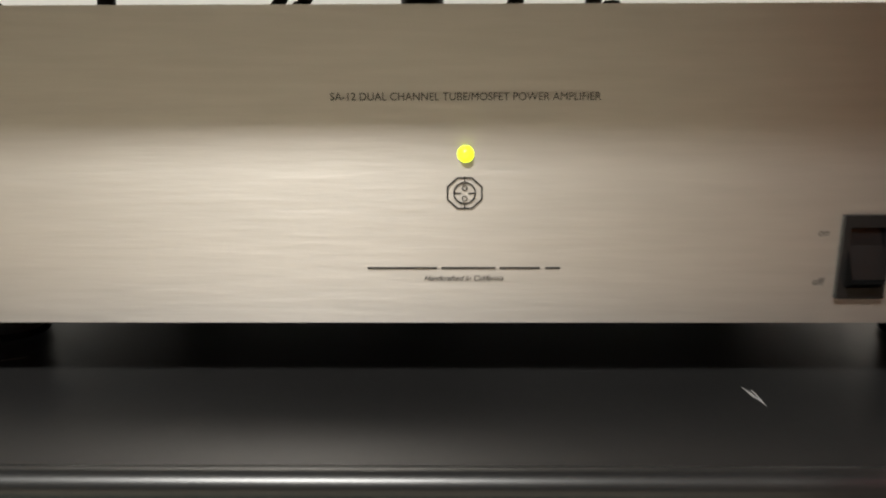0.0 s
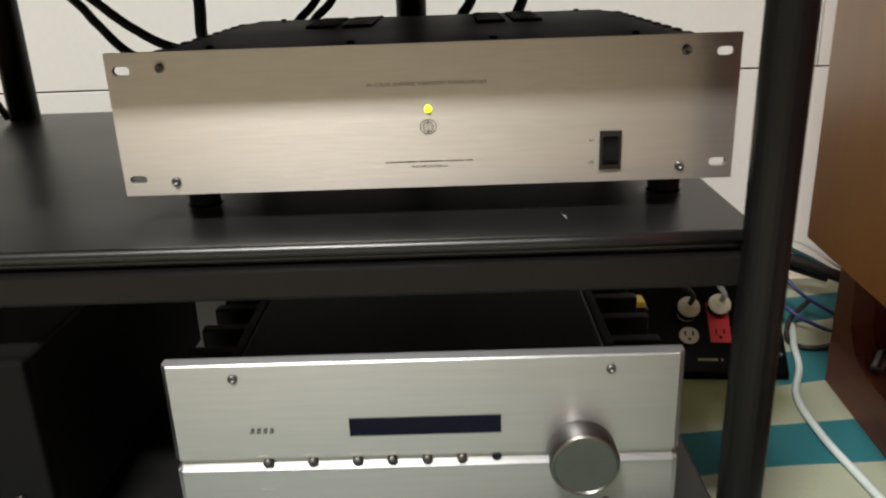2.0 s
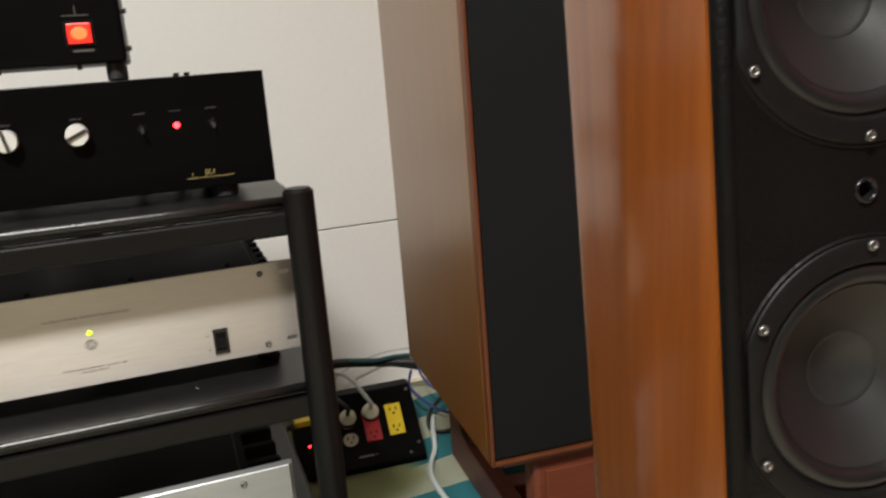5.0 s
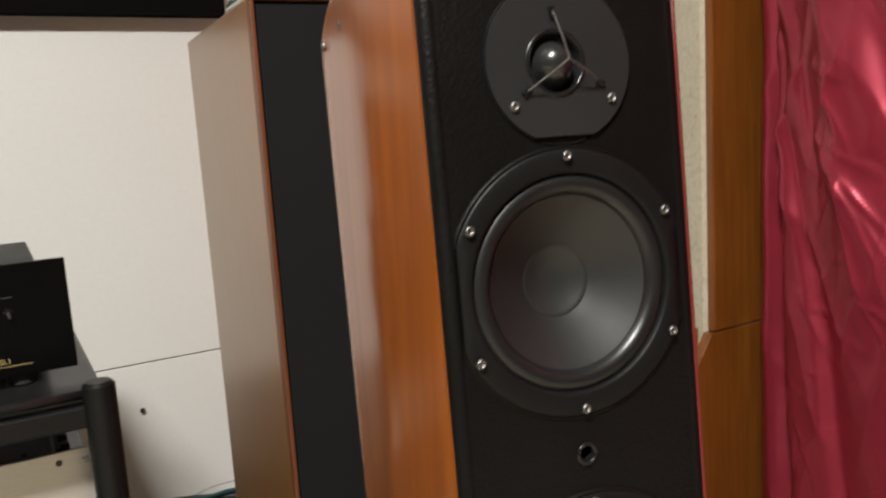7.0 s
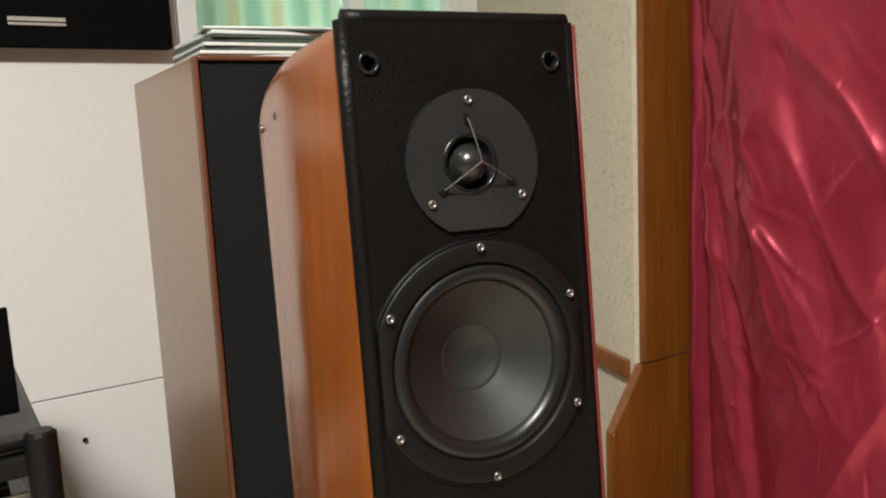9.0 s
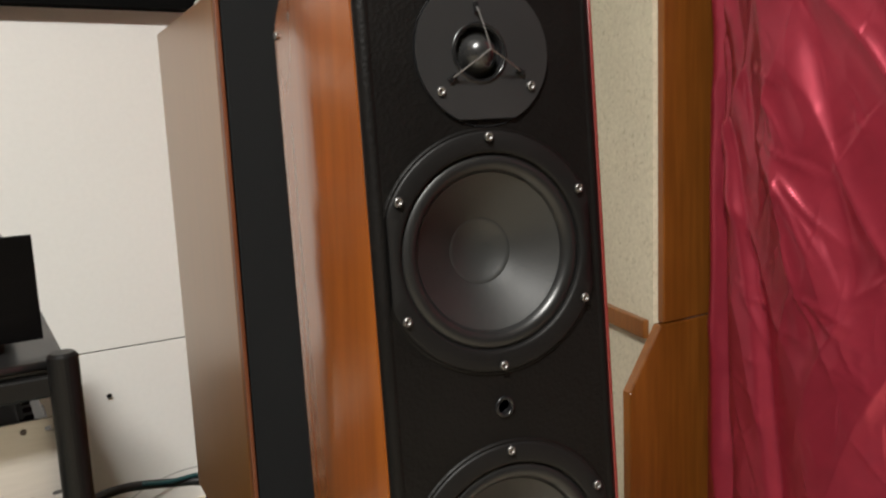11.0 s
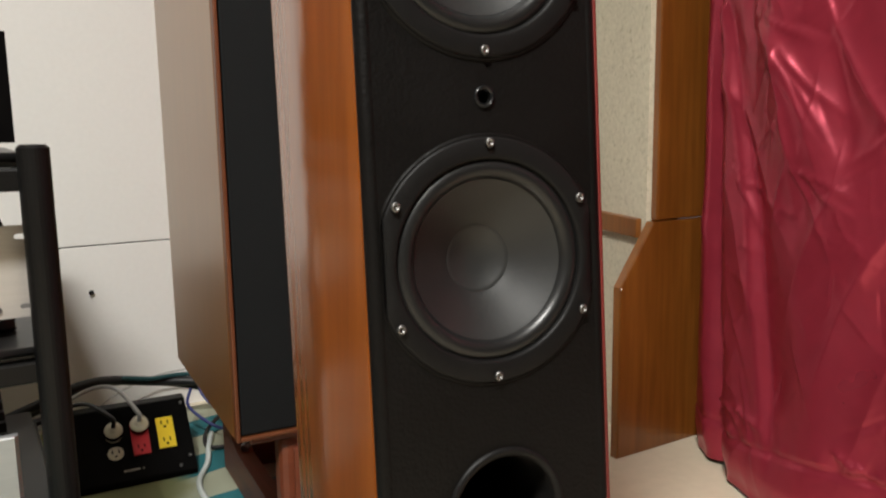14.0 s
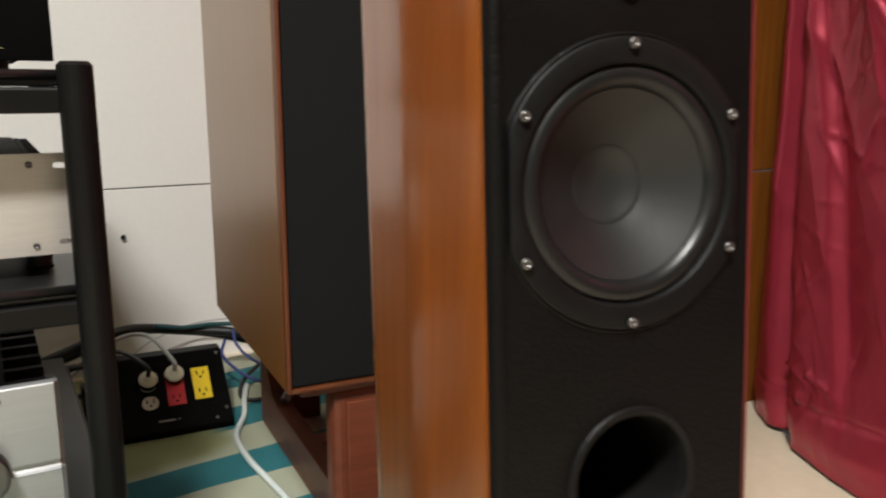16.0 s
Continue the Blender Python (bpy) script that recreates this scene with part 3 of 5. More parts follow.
led = part("lamp", lathe([(0.0029, -0.001), (0.0029, 0.0008), (0.0022, 0.0022), (0.0011, 0.0029), (0, 0.0031)], facing(0.0032, PY, 0.5224), 20), M_LED, amp, "lit yellow-green lamp", True)
# rocker switch in its bezel
sw = part("switch", plate(rect(0.1358, 0.1530, 0.4702, 0.5009), [rect(0.1383, 0.1505, 0.4745, 0.4966)], 0.004, facing(0, PY - 0.002, 0)), M_PLASTIC, amp, "black rocker switch")
bm = bmesh.new()
prof = [(0.4745, -0.0020), (0.4770, -0.0058), (0.4790, -0.0062), (0.4850, -0.0034), (0.490, -0.0010), (0.4966, 0.0010), (0.4966, 0.004), (0.4745, 0.004)]
for x in (0.1385, 0.1503):
    vs = [bm.verts.new((x, PY - 0.0005 + y, z)) for z, y in prof]
    bm.faces.new(vs)
bm.verts.ensure_lookup_table()
n = len(prof)
for i in range(n):
    bm.faces.new((bm.verts[i], bm.verts[(i + 1) % n], bm.verts[n + (i + 1) % n], bm.verts[n + i]))
part("rocker", bm, M_ROCKER, sw)
F = PY - 0.0004
lettering("printed_model_line", "SA-12 DUAL CHANNEL TUBE/MOSFET POWER AMPLIFIER", 0.0918, facing(0.003, F, 0.5418) @ Matrix.Diagonal((1, 1.05, 1, 1)), M_SILK, amp, "fine dark lettering")
lettering("printed_origin_line", "Handcrafted in California", 0.0285, facing(0.0026, F, 0.4775), M_SILK, amp, "fine dark script", 0.35)
lettering("switch_mark", "on", 0.0036, facing(0.1297, F, 0.4943), M_SILK, amp)
lettering("switch_mark", "off", 0.0042, facing(0.1297, F, 0.4762), M_SILK, amp)
for x0, x1 in ((-0.0318, -0.0068), (-0.0053, 0.0140), (0.0155, 0.0300), (0.0318, 0.0372)):
    part("maker_bar", plate(rect(x0, x1, 0.4810, 0.4817), [], 0.0003, facing(0, F, 0)), M_SILK, amp)
# round emblem: an eight-sided outline with a ring and two dots
ex, ez, er = 0.0029, 0.5086, 0.0065
octo = lambda r: [(ex + r * math.cos(math.radians(22.5 + 45 * i)), ez + 0.9 * r * math.sin(math.radians(22.5 + 45 * i))) for i in range(8)]
for outer, inner in ((octo(er * 1.05), octo(er * 0.95)), (circle(ex, ez, er * 0.62, 28), circle(ex, ez, er * 0.53, 28)), (circle(ex, ez + 0.0019, 0.0010, 14), circle(ex, ez + 0.0019, 0.0007, 14)), (circle(ex, ez - 0.0019, 0.0010, 14), circle(ex, ez - 0.0019, 0.0007, 14))):
    part("emblem_line", plate(outer, [inner], 0.0003, facing(0, F, 0)), M_SILK, amp)
for x0, x1, z0, z1 in ((ex - 0.0002, ex + 0.0002, ez + 0.0036, ez + 0.006), (ex - 0.0002, ex + 0.0002, ez - 0.006, ez - 0.0036), (ex - 0.0035, ex - 0.0012, ez - 0.0002, ez + 0.0002), (ex + 0.0012, ex + 0.0035, ez - 0.0002, ez + 0.0002)):
    part("emblem_line", plate(rect(x0, x1, z0, z1), [], 0.0003, facing(0, F, 0)), M_SILK, amp)

# ==== silver integrated amplifier on the bottom shelf ====
ia = thing("integrated_amplifier", (-0.01, 0.45, 0.158), "silver brushed-aluminium integrated amplifier on the bottom shelf", "amplifier")
IY = 0.2436
bm = bmesh.new()
# front section: flat upper field, hollow groove, lower field set slightly back
prof = [(0.1755, 0.0), (0.2215, 0.0), (0.2235, -0.0004), (0.2255, 0.0030), (0.2285, 0.0048), (0.2320, 0.0050), (0.2345, 0.0022), (0.2352, 0.0), (0.3240, 0.0), (0.3252, 0.0012), (0.3252, 0.014), (0.1755, 0.014)]
cols = []
for x, inset in ((-0.224, 0.004), (-0.2195, 0.0), (-0.07, 0), (0.06, 0), (0.2005, 0.0), (0.205, 0.004)):
    cols.append([bm.verts.new((x, IY + min(0.014, y + inset), z)) for z, y in prof])
n = len(prof)
for a, b in zip(cols, cols[1:]):
    for i in range(n):
        bm.faces.new((a[i], a[(i + 1) % n], b[(i + 1) % n], b[i]))
bm.faces.new(cols[0])
bm.faces.new(cols[-1])
part("faceplate", bm, M_SILVER, ia)
part("chassis", box(-0.165, 0.145, 0.2578, 0.66, 0.178, 0.319, 0.003), M_MATTE, ia)
for sgn, cx in ((-1, -0.166), (1, 0.146)):
    sink = part("heat_sink", box(*sorted((cx, cx + sgn * 0.008)), 0.275, 0.65, 0.18, 0.318), M_MATTE, ia)
    for k in range(8):
        y = 0.285 + k * 0.046
        part("fin", box(*sorted((cx + sgn * 0.0082, cx + sgn * 0.05)), y, y + 0.013, 0.182, 0.316, 0.0015), M_MATTE, sink)
part("display", plate(rect(-0.0725, 0.0548, 0.2555, 0.2725), [], 0.0012, facing(0, IY - 0.0006, 0)), M_DISPLAY, ia, "dark blue display window")
kn = Matrix.Translation((0.122, IY, 0.236)) @ facing(0, 0, 0)
knob = part("knob", lathe([(0.0285, 0.001), (0.0290, 0.003), (0.0290, 0.022), (0.0278, 0.0245), (0.0262, 0.0248), (0.0255, 0.0240), (0, 0.0238)], kn, 64), M_KNOB, ia, "large turned aluminium volume knob")
for p_ in knob.data.polygons:
    p_.use_smooth = abs(p_.normal.y) < 0.5
for x in (-0.145, -0.1065, -0.0682, -0.0385, -0.0085, 0.0213):
    part("button", lathe([(0.0043, -0.006), (0.0043, -0.001), (0.0038, 0.0005), (0, 0.001)], facing(x, IY, 0.2295), 20), M_STEEL, ia, smooth=True)
part("sensor", lathe([(0.0040, -0.005), (0.0040, -0.002), (0, -0.0018)], facing(0.051, IY, 0.2300), 18), M_PLASTIC, ia, "black remote sensor")
for x in (-0.1652, 0.1448):
    for z in (0.3128, 0.1832):
        screw(ia, facing(x, IY - 0.0006, z), 0.0040)
for k, x in enumerate((-0.1545, -0.149, -0.1435, -0.138)):
    part("maker_bar", plate([(x - 0.0021, 0.2602), (x + 0.0012, 0.2602), (x + 0.0021, 0.2650), (x - 0.0008, 0.2650)], [rect(x - 0.0008, x + 0.0006, 0.2616, 0.2630)], 0.0003, facing(0, IY - 0.0004, 0)), M_SILK, ia)
for x in (-0.147, -0.107, -0.068, -0.039, -0.009, 0.021):
    part("legend_bar", plate(rect(x - 0.005, x + 0.005, 0.2372, 0.2381), [], 0.0003, facing(0, IY - 0.0004, 0)), M_PRINTW, ia)
part("legend_bar", plate(rect(-0.153, -0.141, 0.2035, 0.2045), [], 0.0003, facing(0, IY - 0.0004, 0)), M_PRINTW, ia)
for x in (-0.15, 0.13):
    for y in (0.30, 0.62):
        part("foot", lathe([(0, 0.0005), (0.017, 0.0005), (0.0185, 0.003), (0.0185, 0.019), (0, 0.0195)], Matrix.Translation((x, y, 0.1585)), 24), M_RUBBER, ia)

# ==== dark component at the far end of the bottom shelf ====
dk = thing("dark_component", (-0.42, 0.4, 0.158), "large dark grey audio component on the bottom shelf", "component")
M_DGREY = mat("dark_grey_face", (0.0035, 0.0033, 0.0036), 0.5, vary=0.12, scale=6, grain=260, bump=0.08, spec=0.12)
part("body", box(-0.735, -0.313, 0.215, 0.60, 0.176, 0.352, 0.003), M_MATTE, dk)
part("front_panel", box(-0.74, -0.309, 0.2005, 0.2155, 0.182, 0.3555, 0.003), M_DGREY, dk)
part("trim_strip", box(-0.735, -0.322, 0.1965, 0.2005, 0.197, 0.211, 0.001), M_BLACK, dk)
part("legend_bar", plate(rect(-0.362, -0.338, 0.3365, 0.3377), [], 0.0003, facing(0, 0.2002, 0)), M_DIMPR, dk)
for x in (-0.335, -0.42):
    part("button", lathe([(0.005, 0), (0.005, 0.002), (0.004, 0.003), (0, 0.003)], facing(x, 0.2005, 0.232), 16), M_BLACK, dk)
for x in (-0.70, -0.35):
    for y in (0.24, 0.56):
        part("foot", rod((x, y, 0.1585), (x, y, 0.1765), 0.018, 18, 0.002), M_RUBBER, dk)
# a small parcel lying behind on the shelf
solo("grey_adapter", box(-0.245, -0.205, 0.50, 0.60, 0.1585, 0.335, 0.006), M_DGREY, "dark grey box behind the amplifier on the shelf", "box")

# ==== black preamplifier on the top shelf ====
pre = thing("preamplifier", (-0.005, 0.42, 0.655), "black preamplifier with white knobs and a red lamp lit", "preamplifier")
SY = 0.287
part("faceplate", box(-0.2485, 0.2335, SY, SY + 0.006, 0.6695, 0.798, 0.0012), M_GLOSSB, pre)
part("chassis", box(-0.215, 0.205, SY + 0.0062, 0.56, 0.672, 0.794, 0.002), M_MATTE, pre)
for x in (-0.19, 0.175):
    for y in (0.31, 0.53):
        part("foot", rod((x, y, 0.6553), (x, y, 0.6715), 0.016, 20, 0.002), M_RUBBER, pre)
M_WKNOB = mat("white_silver_knob", (0.72, 0.71, 0.68), 0.3, metal=0.35, vary=0.04, bump=0)
for x, a in ((0.0275, 25), (-0.042, -78), (-0.135, 20)):
    k = part("knob", lathe([(0.0118, 0.0), (0.0118, 0.012), (0.0112, 0.0132), (0, 0.0135)], facing(x, SY, 0.744), 36), M_WKNOB, pre, "pale metal knob", False)
    part("pointer", turn(box(-0.0112, 0.0112, -0.0018, 0.0018, 0.0125, 0.0155), facing(x, SY, 0.744) @ Matrix.Rotation(radians(a), 4, "Z")), M_KNOB, k)
for x in (0.0935, 0.170, -0.08, -0.10):
    t = part("toggle", lathe([(0.0048, 0), (0.0048, 0.0022), (0.0030, 0.0024), (0.0030, 0.004), (0, 0.004)], facing(x, SY, 0.744), 6), M_BLACK, pre, "small toggle switch")
    part("bat", rod((x, SY - 0.003, 0.744), (x + 0.001, SY - 0.012, 0.739), 0.0016, 10, 0.0006), M_STEEL, t)
part("lamp", lathe([(0.0034, -0.001), (0.0034, 0.001), (0.0018, 0.0024), (0, 0.0027)], facing(0.131, SY, 0.744), 16), M_REDLED, pre, "lit red lamp", True)
lettering("model_mark", "SL1", 0.0105, facing(0.1605, SY - 0.0005, 0.6880), M_GOLDPR, pre, "gold lettering")
part("rule", plate(rect(0.133, 0.187, 0.6820, 0.6826), [], 0.0003, facing(0, SY - 0.0004, 0)), M_GOLDPR, pre)
part("rule", plate(rect(0.1398, 0.1403, 0.6822, 0.6880), [], 0.0003, facing(0, SY - 0.0004, 0)), M_GOLDPR, pre)
for x in (0.0275, 0.0935, 0.131, 0.170, -0.042):
    part("legend_bar", plate(rect(x - 0.006, x + 0.006, 0.7600, 0.7607), [], 0.0003, facing(0, SY - 0.0004, 0)), M_DIMPR, pre)
for x in (0.140, 0.152):
    part("screw_post", rod((x, 0.34, 0.7935), (x, 0.34, 0.802), 0.0032, 12), M_BLACK, pre)

# ==== supply box on the preamplifier ====
ps = thing("power_supply", (-0.05, 0.4, 0.798), "black power supply box with a lit red rocker switch", "power supply")
BX0, BX1, BY = -0.21, 0.0905, 0.300
part("body", box(BX0, BX1, BY, 0.50, 0.8185, 0.985, 0.004), M_GLOSSB, ps)
for x in (BX0 + 0.02, BX1 - 0.015):
    for y in (0.32, 0.47):
        part("foot", rod((x, y, 0.7983), (x, y, 0.8187), 0.0095, 18, 0.002), M_RUBBER, ps)
rs = part("switch", plate(rect(0.0310, 0.0610, 0.8370, 0.8640), [rect(0.0335, 0.0585, 0.8395, 0.8615)], 0.003, facing(0, BY - 0.0015, 0)), M_PLASTIC, ps)
part("rocker", box(0.0340, 0.0580, BY - 0.0045, BY - 0.0005, 0.840, 0.861, 0.001), M_REDSW, rs, "glowing red rocker")
# glowing disc set on the rocker to paint the hotter centre of its light
part("glow_spot", turn(lathe([(0, 0.0006), (0.0050, 0.0005), (0.0066, 0.0001)], None, 28), facing(0.046, BY - 0.0046, 0.8505) @ Matrix.Diagonal((1.25, 1, 1, 1))), M_REDHOT, rs, "bright orange-red centre of the rocker glow", True)
part("legend_bar", plate(rect(0.037, 0.058, 0.8312, 0.8335), [], 0.0003, facing(0, BY - 0.0004, 0)), M_DIMPR, ps)
part("legend_bar", plate(rect(0.031, 0.058, 0.8690, 0.8698), [], 0.0003, facing(0, BY - 0.0004, 0)), M_DIMPR, ps)
part("legend_bar", plate(rect(0.0445, 0.0453, 0.8700, 0.8800), [], 0.0003, facing(0, BY - 0.0004, 0)), M_DIMPR, ps)
for z in (0.832, 0.872, 0.93):
    part("screw_post", rod((BX1 - 0.001, BY + 0.006, z), (BX1 + 0.006, BY + 0.006, z), 0.0028, 12), M_BLACK, ps)
for x in (0.04, -0.04, -0.12):
    part("screw_post", rod((x, BY + 0.006, 0.8195), (x, BY + 0.006, 0.8125), 0.0028, 12), M_BLACK, ps)

# ==== small unit on coloured feet at the far end of the top shelf ====
su = thing("small_unit", (-0.38, 0.36, 0.655), "small dark unit raised on orange and copper feet", "component")
part("body", box(-0.52, -0.268, 0.25, 0.46, 0.6815, 0.80, 0.004), M_DGREY, su)
for x, y, r_, h_, m_, nm in ((-0.283, 0.262, 0.019, 0.025, M_COPPER, "copper-coloured foot"), (-0.372, 0.262, 0.024, 0.012, M_ORANGE, "orange foot"), (-0.40, 0.43, 0.019, 0.025, M_COPPER, "copper-coloured foot")):
    f = part("foot", rod((x, y, 0.6553), (x, y, 0.6553 + h_), r_, 28, 0.002), m_, su, nm)
    part("pad", rod((x, y, 0.6555 + h_), (x, y, 0.6815), r_ * 0.7, 20), M_RUBBER, f)
for x in (-0.30, -0.32, -0.34):
    part("lamp_dot", lathe([(0.0014, 0), (0.0014, 0.001), (0, 0.0012)], facing(x, 0.25, 0.7), 10), M_PRINTW, su)

# ==== cables behind the rack shelves ====
cab = []
for pts, r in (
    ([(-0.56, 0.70, 0.74), (-0.50, 0.69, 0.660), (-0.431, 0.68, 0.596), (-0.412, 0.68, 0.572), (-0.370, 0.68, 0.530), (-0.28, 0.67, 0.50), (-0.17, 0.63, 0.50)], 0.0058),
    ([(-0.53, 0.70, 0.74), (-0.47, 0.69, 0.652), (-0.405, 0.68, 0.594), (-0.366, 0.68, 0.563), (-0.322, 0.68, 0.540), (-0.25, 0.67, 0.530), (-0.15, 0.63, 0.53)], 0.0058),
    ([(-0.286, 0.69, 0.74), (-0.283, 0.685, 0.66), (-0.282, 0.68, 0.59), (-0.282, 0.68, 0.545), (-0.25, 0.67, 0.51), (-0.14, 0.63, 0.50)], 0.0075),
    ([(-0.095, 0.69, 0.74), (-0.112, 0.685, 0.64), (-0.141, 0.68, 0.588), (-0.165, 0.675, 0.562), (-0.160, 0.66, 0.53), (-0.11, 0.62, 0.52)], 0.0050),
    ([(-0.075, 0.69, 0.74), (-0.092, 0.685, 0.64), (-0.121, 0.68, 0.588), (-0.145, 0.675, 0.562), (-0.135, 0.66, 0.52), (-0.08, 0.62, 0.51)], 0.0050),
    ([(0.085, 0.69, 0.74), (0.068, 0.685, 0.65), (0.050, 0.68, 0.586), (0.037, 0.675, 0.562), (0.045, 0.66, 0.53), (0.06, 0.62, 0.52)], 0.0065),
    ([(0.140, 0.69, 0.74), (0.128, 0.685, 0.65), (0.113, 0.68, 0.586), (0.104, 0.675, 0.562), (0.105, 0.66, 0.53), (0.10, 0.62, 0.52)], 0.0065),
    ([(-0.74, 0.76, 0.70), (-0.69, 0.77, 0.605), (-0.65, 0.78, 0.531), (-0.626, 0.78, 0.484), (-0.603, 0.782, 0.4405)], 0.0055),
):
    solo("cable", tube(pts, r), M_CABLE, "black signal cable hanging behind the shelves", "cable", smooth=True, group="cables behind the rack")

# ==== mains box on the rug ====
mb = thing("power_strip", (0.43, 0.84, 0.006), "black sloping mains box with ivory, red and yellow outlets", "power strip")
MT = Matrix.Translation((0.527, 0.748, 0.006)) @ Matrix.Rotation(radians(-4), 4, "Z")
slope = radians(43)
bm = bmesh.new()
prof = [(0, 0), (0.0, 0.012), (0.118, 0.122), (0.150, 0.122), (0.150, 0)]
rows_ = [[bm.verts.new((x, y, z)) for y, z in prof] for x in (-0.235, 0)]
for i in range(5):
    bm.faces.new((rows_[0][i], rows_[0][(i + 1) % 5], rows_[1][(i + 1) % 5], rows_[1][i]))
bm.faces.new(rows_[0])
bm.faces.new(rows_[1])
bmesh.ops.bevel(bm, geom=bm.edges[:], offset=0.002, segments=1, affect="EDGES")
part("case", turn(bm, MT), M_GLOSSB, mb)
MF = MT @ Matrix.Translation((0, 0, 0.012)) @ Matrix.Rotation(slope, 4, "X")  # x across, y up the slope, z out


def outlet(cx, cy, material, label, square):
    """A duplex outlet: raised body with two slots and an earth hole for each socket."""
    if square:
        o = part("outlet", turn(box(cx - 0.0165, cx + 0.0165, cy - 0.034, cy + 0.034, 0.0, 0.0035, 0.001), MF), material, mb, label)
    else:
        o = part("outlet", plate(slot(cx, cy + 0.019, 0.030, 0.027), [], 0.0035, MF @ Matrix.Translation((0, 0, 0.0035))), material, mb, label)
        part("socket_face", plate(slot(cx, cy - 0.019, 0.030, 0.027), [], 0.0035, MF @ Matrix.Translation((0, 0, 0.0035))), material, o)
    for dy in (-0.019, 0.019):
        for dx in (-0.006, 0.006):
            part("slot", turn(box(cx + dx - 0.0012, cx + dx + 0.0012, cy + dy - 0.001, cy + dy + 0.007, 0.0034, 0.0040), MF), M_VOID, o)
        part("earth_hole", turn(box(cx - 0.0022, cx + 0.0022, cy + dy - 0.0085, cy + dy - 0.0045, 0.0034, 0.0040), MF), M_VOID, o)
    return o


outlet(-0.145, 0.080, M_IVORY, "ivory duplex outlet", False)
outlet(-0.097, 0.083, M_RED, "red duplex outlet", True)
outlet(-0.048, 0.088, M_YELLOW, "yellow duplex outlet", True)
for x, y in ((-0.010, 0.030), (-0.030, 0.012), (-0.010, 0.150), (-0.220, 0.150), (-0.10, 0.150)):
    screw(mb, MF @ Matrix.Translation((x, y, 0.0005)), 0.0035)
part("legend_bar", plate(rect(-0.135, -0.105, 0.020, 0.0235), [], 0.0003, MF @ Matrix.Translation((0, 0, 0.0004))), M_PRINTW, mb)
part("legend_bar", plate(rect(-0.1, -0.097, 0.020, 0.0235), [], 0.0003, MF @ Matrix.Translation((0, 0, 0.0004))), M_PRINTW, mb)


def plug(cx, cy, lead, label, leadmat):
    """An ivory mains plug with its lead."""
    m = MF @ Matrix.Translation((cx, cy, 0.004))
    pl = thing("mains_plug", m @ Vector((0, 0, 0)), label, "plug", "plugs in the mains box")
    part("body", lathe([(0, 0), (0.0155, 0), (0.0165, 0.003), (0.0165, 0.016), (0, 0.0165)], m, 24), M_PLASTIC, pl, "black plug body")
    part("cap", lathe([(0, 0.0167), (0.0168, 0.0167), (0.0174, 0.0180), (0.0168, 0.0210), (0.0110, 0.0235), (0.0085, 0.026), (0.0075, 0.032), (0, 0.033)], m, 24), M_IVORY, pl, "ivory plug cap", True)
    a = m @ Vector((0, 0, 0.03))
    part("lead", tube([a, a + Vector((-0.005, -0.01, 0.025)), *lead], 0.0042), leadmat, pl, smooth=True)


plug(-0.097, 0.106, [(0.40, 0.90, 0.165), (0.33, 0.92, 0.15), (0.22, 0.98, 0.05), (0.05, 1.0, 0.02)], "ivory mains plug on a grey lead", M_CABLEG)
plug(-0.145, 0.101, [(0.34, 0.87, 0.15), (0.27, 0.9, 0.12), (0.15, 0.95, 0.04), (0.0, 0.95, 0.02)], "ivory mains plug on a black lead", M_CABLE)


def cable(pts, r, m, label, group="cables on the floor"):
    solo("cable", tube(pts, r), m, label, "cable", smooth=True, group=group)


cable([(0.10, 1.05, 0.05), (0.25, 1.02, 0.11), (0.38, 1.02, 0.145), (0.52, 1.05, 0.115), (0.62, 1.03, 0.10), (0.76, 1.0, 0.05)], 0.0105, M_CABLE, "thick black mains cable along the wall")
cable([(0.12, 1.08, 0.03), (0.27, 1.06, 0.09), (0.40, 1.05, 0.13), (0.55, 1.07, 0.10), (0.70, 1.02, 0.06)], 0.008, M_CABLE, "black cable along the wall")
cable([(0.44, 1.02, 0.145), (0.50, 1.03, 0.13), (0.57, 1.04, 0.125), (0.64, 1.03, 0.11), (0.78, 1.0, 0.03)], 0.005, M_CABLET, "dark teal cable along the wall")
cable([(0.38, 1.10, 0.05), (0.46, 1.13, 0.085), (0.56, 1.13, 0.108), (0.66, 1.08, 0.112), (0.72, 1.0, 0.08)], 0.0020, M_CABLEG, "thin grey wire by the wall")
cable([(0.58, 1.0, 0.10), (0.565, 0.97, 0.075), (0.585, 0.93, 0.05), (0.62, 0.90, 0.03), (0.68, 0.90, 0.01), (0.78, 0.95, 0.01)], 0.0036, M_CABLEB, "loop of blue cable")
cable([(0.60, 1.01, 0.115), (0.60, 0.98, 0.09), (0.625, 0.95, 0.06), (0.70, 0.93, 0.015)], 0.0032, M_CABLEB, "loop of blue cable")
cable([(0.64, 0.95, 0.05), (0.590, 0.91, 0.03), (0.575, 0.87, 0.012), (0.60, 0.84, 0.012), (0.66, 0.86, 0.012), (0.74, 0.9, 0.012)], 0.0045, M_CABLE, "loop of black cable")
cable([(0.60, 0.92, 0.016), (0.575, 0.85, 0.013), (0.553, 0.776, 0.012), (0.514, 0.69, 0.012), (0.506, 0.59, 0.012), (0.513, 0.49, 0.012), (0.517, 0.42, 0.012), (0.510, 0.32, 0.012), (0.500, 0.18, 0.012), (0.500, -0.02, 0.012)], 0.0055, M_CABLEW, "white cable trailing over the rug")
